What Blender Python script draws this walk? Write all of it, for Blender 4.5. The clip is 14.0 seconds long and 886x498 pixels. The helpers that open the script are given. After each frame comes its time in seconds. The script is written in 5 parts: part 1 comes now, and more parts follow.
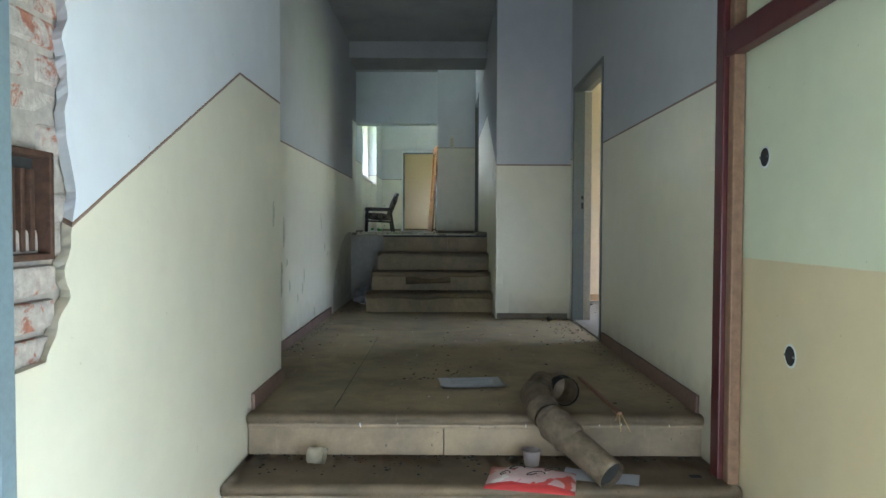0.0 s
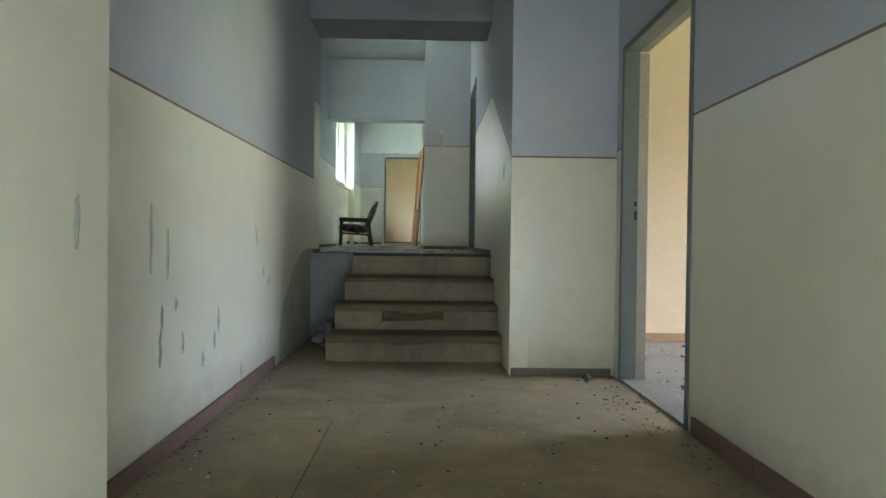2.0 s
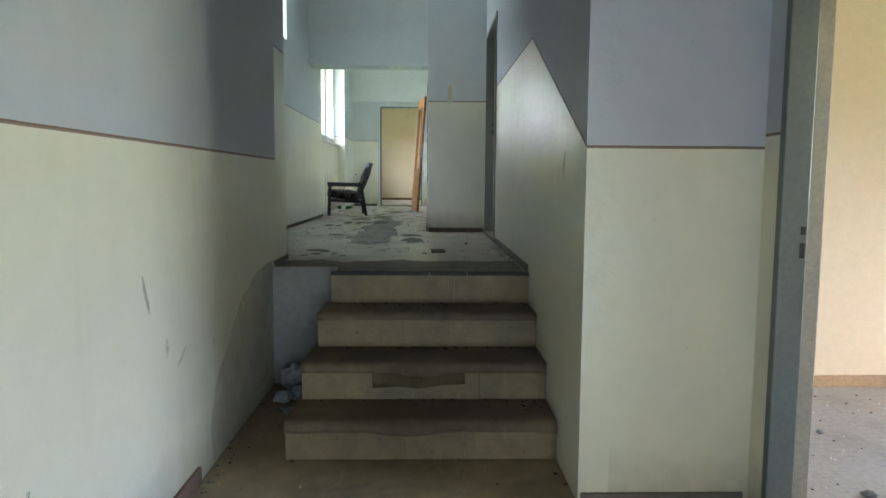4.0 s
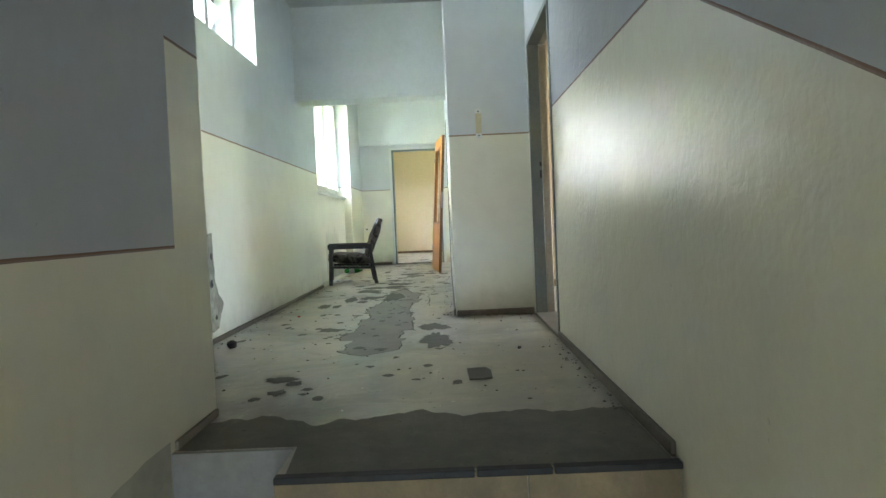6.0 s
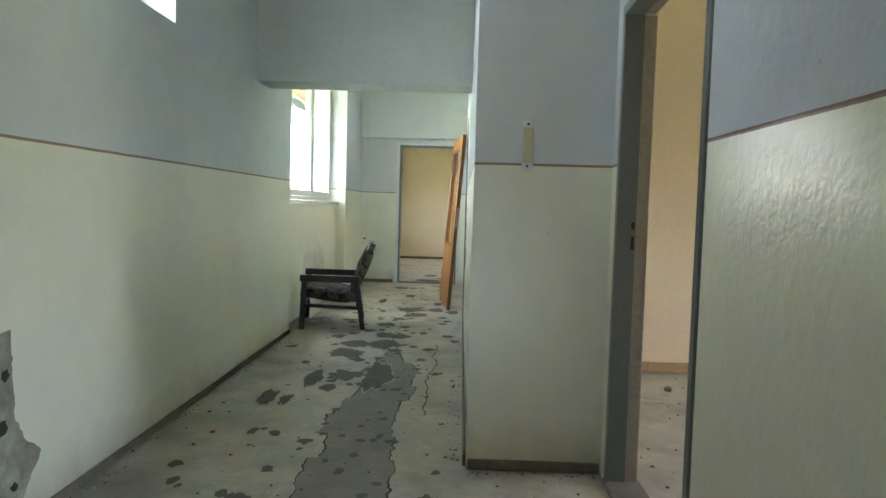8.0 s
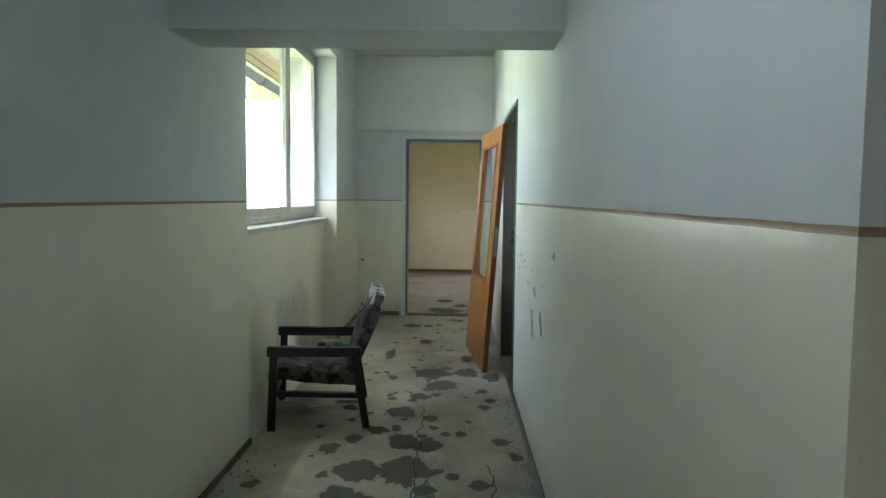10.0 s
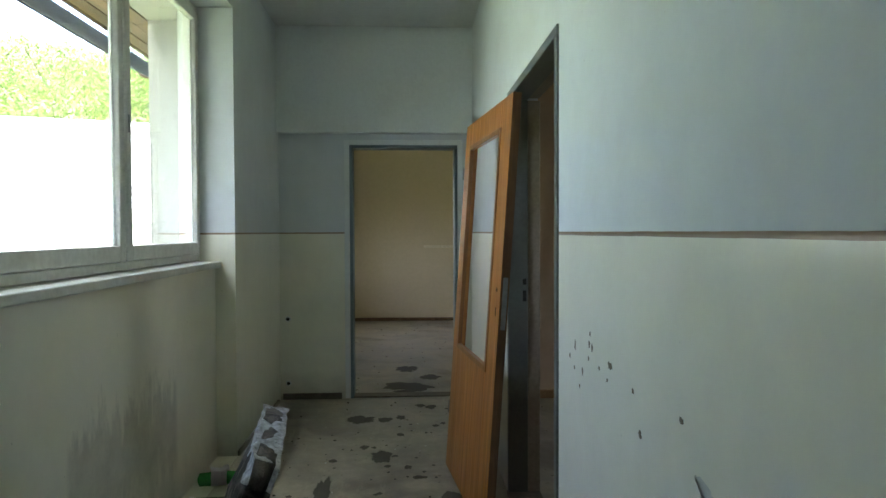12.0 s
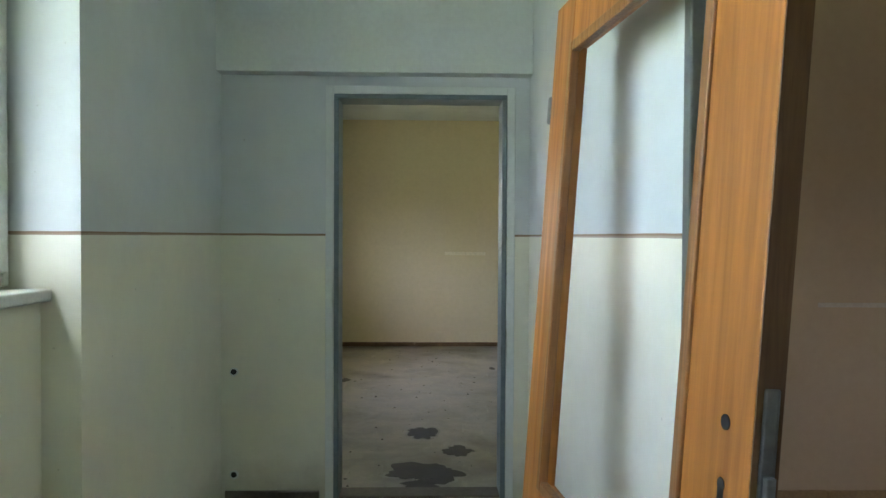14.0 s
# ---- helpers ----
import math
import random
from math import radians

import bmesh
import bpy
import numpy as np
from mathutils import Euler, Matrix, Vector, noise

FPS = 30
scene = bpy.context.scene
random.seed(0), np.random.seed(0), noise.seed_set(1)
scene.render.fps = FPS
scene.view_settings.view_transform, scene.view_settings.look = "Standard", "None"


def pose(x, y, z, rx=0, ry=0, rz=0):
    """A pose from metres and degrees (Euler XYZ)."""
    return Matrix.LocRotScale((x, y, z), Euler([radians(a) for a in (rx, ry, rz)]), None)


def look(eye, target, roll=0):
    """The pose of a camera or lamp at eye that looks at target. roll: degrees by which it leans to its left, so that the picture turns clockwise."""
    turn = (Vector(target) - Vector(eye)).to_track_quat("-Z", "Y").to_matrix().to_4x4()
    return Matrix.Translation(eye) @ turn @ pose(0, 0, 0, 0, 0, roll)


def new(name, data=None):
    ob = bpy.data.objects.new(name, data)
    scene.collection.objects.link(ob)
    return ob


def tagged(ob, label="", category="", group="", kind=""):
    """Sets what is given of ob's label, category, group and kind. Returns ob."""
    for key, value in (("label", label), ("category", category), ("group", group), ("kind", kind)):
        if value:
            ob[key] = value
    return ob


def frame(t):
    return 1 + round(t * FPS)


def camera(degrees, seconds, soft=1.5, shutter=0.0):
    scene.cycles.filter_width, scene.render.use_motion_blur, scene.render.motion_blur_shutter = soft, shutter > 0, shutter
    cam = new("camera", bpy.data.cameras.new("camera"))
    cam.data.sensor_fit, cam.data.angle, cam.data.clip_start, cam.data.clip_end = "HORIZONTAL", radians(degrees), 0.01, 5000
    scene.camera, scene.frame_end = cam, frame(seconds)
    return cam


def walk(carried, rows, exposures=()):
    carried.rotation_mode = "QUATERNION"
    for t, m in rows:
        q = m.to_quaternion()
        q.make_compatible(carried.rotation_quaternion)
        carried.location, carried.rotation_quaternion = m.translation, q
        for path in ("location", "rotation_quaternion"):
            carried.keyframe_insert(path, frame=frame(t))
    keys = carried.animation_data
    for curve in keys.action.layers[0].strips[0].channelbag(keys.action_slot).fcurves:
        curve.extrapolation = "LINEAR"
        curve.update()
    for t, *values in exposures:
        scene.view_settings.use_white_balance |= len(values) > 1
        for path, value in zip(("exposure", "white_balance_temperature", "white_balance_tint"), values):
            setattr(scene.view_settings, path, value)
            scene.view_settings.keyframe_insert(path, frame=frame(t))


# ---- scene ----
cam = camera(65.9, 14.0)
PATH = [
    (0, (0.428, -0.722, 0.835), (0.42, 1.277, 0.772), 0.2),
    (0.5, (0.396, -0.355, 0.818), (0.383, 1.644, 0.755), 0.3),
    (1, (0.293, 0.122, 0.829), (0.298, 2.12, 0.762), 0.5),
    (1.5, (0.325, 0.573, 0.832), (0.331, 2.572, 0.786), 0.2),
    (2, (0.364, 1.166, 0.868), (0.406, 3.165, 0.841), 0.7),
    (2.2, (0.362, 1.339, 0.884), (0.409, 3.338, 0.880), 1.3),
    (4.3, (0.261, 3.213, 1.347), (0.297, 5.201, 1.13), 0.0),
    (4.5, (0.236, 3.381, 1.384), (0.232, 5.369, 1.163), -0.2),
    (5, (0.161, 3.91, 1.405), (0.112, 5.896, 1.173), -0.8),
    (5.5, (0.158, 4.439, 1.416), (0.205, 6.432, 1.258), -1.7),
    (6, (0.252, 5.015, 1.444), (0.237, 7.014, 1.37), -2.5),
    (6.5, (0.291, 5.533, 1.459), (0.281, 7.532, 1.386), -0.4),
    (7, (0.271, 6.106, 1.581), (0.317, 8.104, 1.51), 0.4),
    (7.5, (0.299, 6.615, 1.665), (0.386, 8.611, 1.567), 0.8),
    (8, (0.241, 7.167, 1.903), (0.190, 9.163, 1.780), 1.6),
    (8.5, (0.069, 7.652, 2.008), (-0.020, 9.643, 1.837), 2.4),
    (8.7, (0.020, 7.868, 2.057), (-0.059, 9.859, 1.881), 2.2),
    (10.8, (-0.169, 10.397, 2.130), (-0.188, 12.395, 2.034), 0.2),
    (11, (-0.178, 10.627, 2.122), (-0.192, 12.625, 2.042), 0.2),
    (11.5, (-0.2, 11.23, 2.103), (-0.205, 13.229, 2.038), 0.3),
    (12, (-0.218, 11.835, 2.102), (-0.12, 13.832, 2.052), -0.2),
    (12.5, (-0.189, 12.478, 2.106), (-0.057, 14.473, 2.044), -0.5),
    (13, (-0.197, 12.97, 2.093), (-0.144, 14.969, 2.031), 0.0),
    (13.5, (-0.232, 13.515, 2.127), (-0.188, 15.514, 2.07), 0.2),
    (14, (-0.239, 13.946, 2.093), (-0.187, 15.945, 2.055), 0.3),
]
walk(cam, [(t, look(eye, target, roll)) for t, eye, target, roll in PATH], [(0.0, 5.45, 6050, 12), (1.0, 5.5, 6050, 12), (2.0, 5.8, 6300, 12), (4.3, 6.1, 6150, 12), (5.0, 6.5, 6200, 12), (5.5, 6.65, 6350, 12), (6.5, 6.45, 6500, 12), (7.5, 6.05, 6600, 12), (8.7, 5.85, 6600, 13), (10.8, 4.65, 6400, 12), (12.0, 4.35, 6400, 12), (12.5, 4.3, 6450, 12), (13.0, 4.65, 6450, 12), (13.5, 5.0, 6400, 12), (14.0, 5.05, 6350, 11)])

# ---- light ----
world = bpy.data.worlds.new("sky_world")
world.use_nodes = True
scene.world = world
wn = world.node_tree.nodes
sky = wn.new("ShaderNodeTexSky")
sky.sky_type = "NISHITA"
sky.sun_disc = False
sky.sun_elevation = radians(58)
sky.sun_rotation = radians(177)
sky.dust_density = 4.5
sky.air_density = 1.0
world.node_tree.links.new(sky.outputs[0], wn["Background"].inputs[0])
wn["Background"].inputs[1].default_value = 0.15

sun_data = bpy.data.lights.new("sun", "SUN")
sun_data.energy, sun_data.angle, sun_data.color = 3.8, radians(3), (1.0, 0.96, 0.9)
sun_ob = new("sun", sun_data)
sun_ob.matrix_world = look((2, -30, 66), (0, 10, 0))


def window_light(name, place, target, width, height, watts, colour):
    """Daylight that enters by an opening."""
    data = bpy.data.lights.new(name, "AREA")
    data.shape, data.size, data.size_y, data.energy, data.color = "RECTANGLE", width, height, watts, colour
    ob = new(name, data)
    ob.matrix_world = look(place, target)
    return ob


DAY = (0.86, 0.95, 1.0)
window_light("daylight_entrance", (0.5, -0.80, 0.12), (0.6, 1.0, -0.5), 1.85, 1.3, 0.95, (0.74, 0.9, 0.98))
# added fill lamp from the right, brightens the near left wall; no door known there
window_light("fill_entry_side", (1.62, -0.4, 0.2), (-0.45, 0.6, -0.1), 0.7, 1.4, 1.4, (0.72, 0.89, 0.98))
window_light("daylight_window", (-1.94, 14.9, 3.685), (0.0, 14.9, 1.0), 2.4, 0.1, 2.0, (0.93, 1.0, 0.98))
window_light("daylight_room_a", (4.45, 4.9, 1.5), (1.6, 4.86, 1.1), 1.4, 1.5, 0.25, (0.76, 0.92, 1.1))
window_light("daylight_room_b", (4.42, 9.75, 2.25), (0.9, 9.6, 1.6), 1.1, 1.1, 0.3, (0.9, 0.97, 1.0))
window_light("daylight_room_c", (3.93, 14.95, 2.3), (1.5, 15.4, 1.5), 0.65, 0.75, 0.18, (0.95, 0.98, 1.0))
window_light("daylight_room_e", (-1.65, 20.05, 2.3), (0.6, 20.6, 1.3), 1.0, 0.95, 0.16, (0.95, 0.98, 1.0))

window_light("daylight_high_window", (-1.57, 9.87, 3.13), (0.1, 9.87, 1.6), 1.4, 0.45, 0.28, (0.84, 0.95, 1.0))

# ---- materials ----


def graph(name):
    m = bpy.data.materials.new(name)
    m.use_nodes = True
    t = m.node_tree
    return m, t.nodes, t.links, t.nodes["Principled BSDF"]


def link(links, a, b):
    links.new(a, b)


def math_node(nodes, links, op, a, b=None, clamp=False):
    n = nodes.new("ShaderNodeMath")
    n.operation, n.use_clamp = op, clamp
    for k, v in enumerate((a, b)):
        if v is None:
            continue
        if isinstance(v, (int, float)):
            n.inputs[k].default_value = v
        else:
            links.new(v, n.inputs[k])
    return n.outputs[0]


def blend(nodes, links, fac, a, b, mode="MIX"):
    n = nodes.new("ShaderNodeMix")
    n.data_type, n.blend_type = "RGBA", mode
    for key, v in ((0, fac), (6, a), (7, b)):
        if isinstance(v, (int, float)):
            n.inputs[key].default_value = v
        elif isinstance(v, tuple):
            n.inputs[key].default_value = (*v, 1)
        else:
            links.new(v, n.inputs[key])
    return n.outputs[2]


def noise_node(nodes, links, scale, detail=5.0, rough=0.6, vector=None, distort=0.0):
    n = nodes.new("ShaderNodeTexNoise")
    n.inputs["Scale"].default_value, n.inputs["Detail"].default_value = scale, detail
    n.inputs["Roughness"].default_value, n.inputs["Distortion"].default_value = rough, distort
    if vector is not None:
        links.new(vector, n.inputs["Vector"])
    return n.outputs[0]


def ramp(nodes, links, fac, lo, hi, a=0.0, b=1.0):
    n = nodes.new("ShaderNodeMapRange")
    n.inputs[1].default_value, n.inputs[2].default_value = lo, hi
    n.inputs[3].default_value, n.inputs[4].default_value = a, b
    links.new(fac, n.inputs[0])
    return n.outputs[0]


def bump(nodes, links, bsdf, height, strength, distance=0.01):
    n = nodes.new("ShaderNodeBump")
    n.inputs["Strength"].default_value, n.inputs["Distance"].default_value = strength, distance
    links.new(height, n.inputs["Height"])
    links.new(n.outputs[0], bsdf.inputs["Normal"])


def world_place(nodes):
    return nodes.new("ShaderNodeNewGeometry").outputs["Position"]


def stretched(nodes, links, vector, sx, sy, sz):
    n = nodes.new("ShaderNodeMapping")
    n.inputs["Scale"].default_value = (sx, sy, sz)
    links.new(vector, n.inputs["Vector"])
    return n.outputs[0]


def plain(name, colour, rough=0.6, metal=0.0, grain=30.0, vary=0.25, relief=0.1, stains=0.2, stain_colour=(0.12, 0.1, 0.08), spec=0.5):
    """One paint or stuff with grain, blotches and dirt."""
    m, nodes, links, bsdf = graph(name)
    at = world_place(nodes)
    fine = noise_node(nodes, links, grain, 6, 0.65, at)
    broad = noise_node(nodes, links, 2.3, 4, 0.6, at)
    dark = tuple(c * (1 - vary) for c in colour)
    col = blend(nodes, links, ramp(nodes, links, fine, 0.3, 0.7), dark, colour)
    col = blend(nodes, links, ramp(nodes, links, broad, 0.5, 0.75, 0, stains), col, stain_colour)
    links.new(col, bsdf.inputs["Base Color"])
    links.new(ramp(nodes, links, broad, 0.3, 0.7, rough * 0.85, min(1, rough * 1.15)), bsdf.inputs["Roughness"])
    bsdf.inputs["Metallic"].default_value = metal
    bsdf.inputs["Specular IOR Level"].default_value = spec
    bump(nodes, links, bsdf, fine, relief, 0.004)
    return m


UPPER = (0.64, 0.66, 0.69)
# UPPER darkened: the shade high on corridor and stair walls, put into the colour
UPPER_SHADED = (0.47, 0.477, 0.50)
LOWER = (0.70, 0.65, 0.51)


def dado_paint(name, y1, z1, y2, z2, upper=UPPER, lower=LOWER, rough=0.30, streak=0.1, line=(0.2, 0.12, 0.085), foot=None, half=0.0055, damp=None, relief=0.17):
    """Limewash above and oil paint below a thin painted line; the line climbs from (y1, z1) to (y2, z2) and is level past them.
    foot: the floor's height, where dirt splashed on the wall's foot is wanted."""
    m, nodes, links, bsdf = graph(name)
    at = world_place(nodes)
    split = nodes.new("ShaderNodeSeparateXYZ")
    links.new(at, split.inputs[0])
    border = ramp(nodes, links, split.outputs[1], y1, y2, z1, z2)
    wobble = math_node(nodes, links, "MULTIPLY", math_node(nodes, links, "SUBTRACT", noise_node(nodes, links, 9, 2, 0.5, at), 0.5), 0.003)
    rise = math_node(nodes, links, "ADD", math_node(nodes, links, "SUBTRACT", split.outputs[2], border), wobble)
    above = ramp(nodes, links, rise, -0.001, 0.001)
    on_line = math_node(nodes, links, "LESS_THAN", math_node(nodes, links, "ABSOLUTE", rise), half)
    broad = noise_node(nodes, links, 1.1, 4, 0.6, at)
    mid = noise_node(nodes, links, 7, 5, 0.65, at)
    fine = noise_node(nodes, links, 85, 4, 0.6, at)
    runs = noise_node(nodes, links, 1.0, 5, 0.7, stretched(nodes, links, at, 7, 7, 0.5))
    up = blend(nodes, links, ramp(nodes, links, mid, 0.35, 0.7), tuple(c * 0.95 for c in upper), upper)
    low = blend(nodes, links, ramp(nodes, links, mid, 0.35, 0.7), tuple(c * 0.95 for c in lower), lower)
    col = blend(nodes, links, above, low, up)
    col = blend(nodes, links, ramp(nodes, links, broad, 0.48, 0.75, 0, 0.22), col, (0.40, 0.39, 0.33))
    col = blend(nodes, links, ramp(nodes, links, runs, 0.58, 0.8, 0, 0.4 * streak), col, (0.27, 0.25, 0.19))
    spots = noise_node(nodes, links, 34, 2, 0.5, at)
    col = blend(nodes, links, ramp(nodes, links, spots, 0.76, 0.8, 0, 0.35), col, (0.22, 0.2, 0.16))
    if foot is not None:
        splash = math_node(nodes, links, "ADD", split.outputs[2], math_node(nodes, links, "MULTIPLY", mid, -0.35))
        col = blend(nodes, links, ramp(nodes, links, splash, foot - 0.2, foot + 0.05, 0.5, 0), col, (0.2, 0.18, 0.14))
    if damp is not None:
        ya, yb, za, zb = damp
        ragged = math_node(nodes, links, "MULTIPLY", math_node(nodes, links, "SUBTRACT", noise_node(nodes, links, 5, 6, 0.7, stretched(nodes, links, at, 1, 2, 0.6)), 0.5), 0.9)
        shifted = math_node(nodes, links, "ADD", split.outputs[2], ragged)
        area = math_node(nodes, links, "MULTIPLY", ramp(nodes, links, split.outputs[1], ya, ya + 0.03), ramp(nodes, links, split.outputs[1], yb - 0.05, yb, 1, 0))
        area = math_node(nodes, links, "MULTIPLY", area, math_node(nodes, links, "MULTIPLY", ramp(nodes, links, shifted, zb - 0.12, zb + 0.02, 1, 0), ramp(nodes, links, shifted, za, za + 0.3)))
        col = blend(nodes, links, math_node(nodes, links, "MULTIPLY", area, ramp(nodes, links, mid, 0.3, 0.7, 0.3, 0.75)), col, (0.30, 0.30, 0.25))
    worn = ramp(nodes, links, mid, 0.2, 0.33)
    col = blend(nodes, links, math_node(nodes, links, "MULTIPLY", on_line, worn), col, line)
    links.new(col, bsdf.inputs["Base Color"])
    links.new(ramp(nodes, links, rise, -0.002, 0.002, rough, 0.85), bsdf.inputs["Roughness"])
    links.new(ramp(nodes, links, rise, -0.002, 0.002, 0.5, 0.2), bsdf.inputs["Specular IOR Level"])
    height = math_node(nodes, links, "ADD", math_node(nodes, links, "MULTIPLY", noise_node(nodes, links, 11, 3.0, 0.5, at, 0.5), 0.6), math_node(nodes, links, "MULTIPLY", noise_node(nodes, links, 36, 2.0, 0.5, at, 0.4), 0.3))
    bump(nodes, links, bsdf, height, relief, 0.014)
    return m


FAR = 400.0
M_left_entry = dado_paint("paint_left_entry", 0.874, 0.83, 2.22, 1.49)
M_left_mid = dado_paint("paint_left_corridor", 7.315, 1.405, 7.325, 2.11, upper=UPPER_SHADED, foot=0.05, streak=0.35)
M_right_mid = dado_paint("paint_right_corridor", -FAR, 1.455, FAR, 1.455, upper=UPPER_SHADED, foot=0.0)
M_pier_mid = dado_paint("paint_corridor_pier", -FAR, 1.408, FAR, 1.408, upper=UPPER_SHADED, foot=0.0)
M_stair = dado_paint("paint_stair_wall", 5.55, 1.408, 6.98, 2.098, upper=UPPER_SHADED, rough=0.33, relief=0.6)
M_hall = dado_paint("paint_hall", -FAR, 2.096, FAR, 2.096, upper=(0.60, 0.63, 0.635), lower=(0.75, 0.735, 0.61), foot=0.742, line=(0.28, 0.2, 0.13))
M_niche = dado_paint("paint_niche", -FAR, 2.096, FAR, 2.096, upper=(0.60, 0.63, 0.635), lower=(0.75, 0.735, 0.61), foot=0.742, line=(0.28, 0.2, 0.13), damp=(14.2, 15.33, 0.72, 1.42))
M_right_entry = dado_paint("paint_right_entry", -FAR, 0.72, FAR, 0.72, upper=(0.60, 0.63, 0.47), lower=(0.62, 0.52, 0.33), rough=0.4, half=0.0)
M_white = plain("limewash", (0.68, 0.71, 0.69), 0.9, grain=40, vary=0.08, relief=0.15, stains=0.25, stain_colour=(0.4, 0.4, 0.36))
# limewash darkened to put the corridor's shade into ceiling and beam
M_shaded_limewash = plain("shaded_limewash", (0.36, 0.36, 0.345), 0.92, grain=40, vary=0.12, relief=0.15, stains=0.35, stain_colour=(0.2, 0.19, 0.17))
M_ceiling = plain("ceiling_limewash", (0.60, 0.61, 0.59), 0.92, grain=40, vary=0.1, relief=0.15, stains=0.35, stain_colour=(0.3, 0.29, 0.26))
M_peach = plain("peach_distemper", (0.58, 0.45, 0.29), 0.9, grain=25, vary=0.08, relief=0.12, stains=0.15, stain_colour=(0.55, 0.4, 0.28))
M_olive = plain("ochre_distemper", (0.58, 0.49, 0.32), 0.85, grain=25, vary=0.08, relief=0.12, stains=0.3, stain_colour=(0.62, 0.52, 0.4))
M_brown = plain("buff_distemper", (0.50, 0.36, 0.24), 0.85, grain=25, vary=0.06, relief=0.12, stains=0.15, stain_colour=(0.4, 0.3, 0.2))
M_steel = plain("grey_frame_paint", (0.125, 0.135, 0.12), 0.42, grain=60, vary=0.2, relief=0.08, stains=0.25)
M_bluegrey = plain("blue_grey_frame_paint", (0.16, 0.21, 0.235), 0.42, grain=60, vary=0.2, relief=0.08, stains=0.25)
M_red = plain("oxblood_paint", (0.10, 0.018, 0.02), 0.38, grain=50, vary=0.35, relief=0.1, stains=0.3, stain_colour=(0.05, 0.02, 0.02))
M_skirt = plain("red_brown_skirting", (0.19, 0.105, 0.075), 0.55, grain=45, vary=0.35, relief=0.2, stains=0.4)
M_skirt_grey = plain("dusty_brown_skirting", (0.17, 0.138, 0.105), 0.65, grain=45, vary=0.35, relief=0.2, stains=0.4, stain_colour=(0.3, 0.28, 0.25))
M_skirt_ochre = plain("ochre_skirting", (0.36, 0.22, 0.1), 0.6, grain=45, vary=0.3, relief=0.2, stains=0.3)
M_windowpaint = plain("flaking_white_window_paint", (0.62, 0.63, 0.58), 0.5, grain=38, vary=0.2, relief=0.35, stains=0.45, stain_colour=(0.3, 0.27, 0.2))
M_sill = plain("white_sill_paint", (0.66, 0.66, 0.62), 0.5, grain=30, vary=0.2, relief=0.25, stains=0.35, stain_colour=(0.3, 0.27, 0.22))
M_roughcast = plain("roughcast", (0.42, 0.41, 0.37), 0.95, grain=90, vary=0.5, relief=0.9, stains=0.3)
M_concrete = plain("concrete", (0.29, 0.25, 0.2), 0.9, grain=35, vary=0.3, relief=0.4, stains=0.35)
M_dark = plain("dark_cavity", (0.03, 0.028, 0.025), 0.9, vary=0.4)
M_rubber = plain("black_rubber_nosing", (0.03, 0.027, 0.025), 0.6, vary=0.4, relief=0.3)


def lino(name, colour, dirt=(0.06, 0.05, 0.035), amount=0.6, rough=0.5):
    """Worn linoleum: dusty, with dirt in blotches and scuffs."""
    m, nodes, links, bsdf = graph(name)
    at = world_place(nodes)
    broad = noise_node(nodes, links, 1.3, 5, 0.65, at, 0.4)
    mid = noise_node(nodes, links, 6, 6, 0.7, at)
    fine = noise_node(nodes, links, 70, 4, 0.7, at)
    specks = noise_node(nodes, links, 28, 2, 0.5, at)
    scuff = noise_node(nodes, links, 3, 5, 0.7, stretched(nodes, links, at, 5, 0.7, 1))
    col = blend(nodes, links, ramp(nodes, links, mid, 0.32, 0.66), tuple(c * 0.58 for c in colour), colour)
    grime = noise_node(nodes, links, 2.8, 6, 0.75, at, 0.8)
    col = blend(nodes, links, ramp(nodes, links, grime, 0.52, 0.66, 0, 0.5 * amount), col, tuple(c * 0.35 for c in colour))
    col = blend(nodes, links, ramp(nodes, links, fine, 0.35, 0.75, 0, 0.35), col, tuple(c * 0.6 for c in colour))
    col = blend(nodes, links, ramp(nodes, links, broad, 0.46, 0.72, 0, amount), col, dirt)
    col = blend(nodes, links, ramp(nodes, links, scuff, 0.6, 0.75, 0, 0.35), col, tuple(min(1, c * 1.35) for c in colour))
    col = blend(nodes, links, ramp(nodes, links, specks, 0.72, 0.76, 0, 0.7), col, dirt)
    links.new(col, bsdf.inputs["Base Color"])
    links.new(ramp(nodes, links, mid, 0.3, 0.7, rough, min(1.0, rough + 0.3)), bsdf.inputs["Roughness"])
    bump(nodes, links, bsdf, math_node(nodes, links, "ADD", mid, math_node(nodes, links, "MULTIPLY", fine, 0.3)), 0.25, 0.006)
    return m


M_lino_mid = lino("tan_linoleum", (0.40, 0.30, 0.175), amount=0.7)
M_lino_step = lino("brown_step_linoleum", (0.36, 0.268, 0.15), amount=0.5)
M_lino_entry = lino("dull_entry_linoleum", (0.37, 0.27, 0.175), amount=0.5)
M_tread = lino("dusty_tread_linoleum", (0.37, 0.285, 0.175), amount=0.45)
M_lino_hall = lino("grey_linoleum", (0.48, 0.425, 0.335), amount=0.68, rough=0.28)
M_screed = lino("bare_dark_screed", (0.15, 0.135, 0.115), dirt=(0.06, 0.055, 0.045), amount=0.5, rough=0.75)


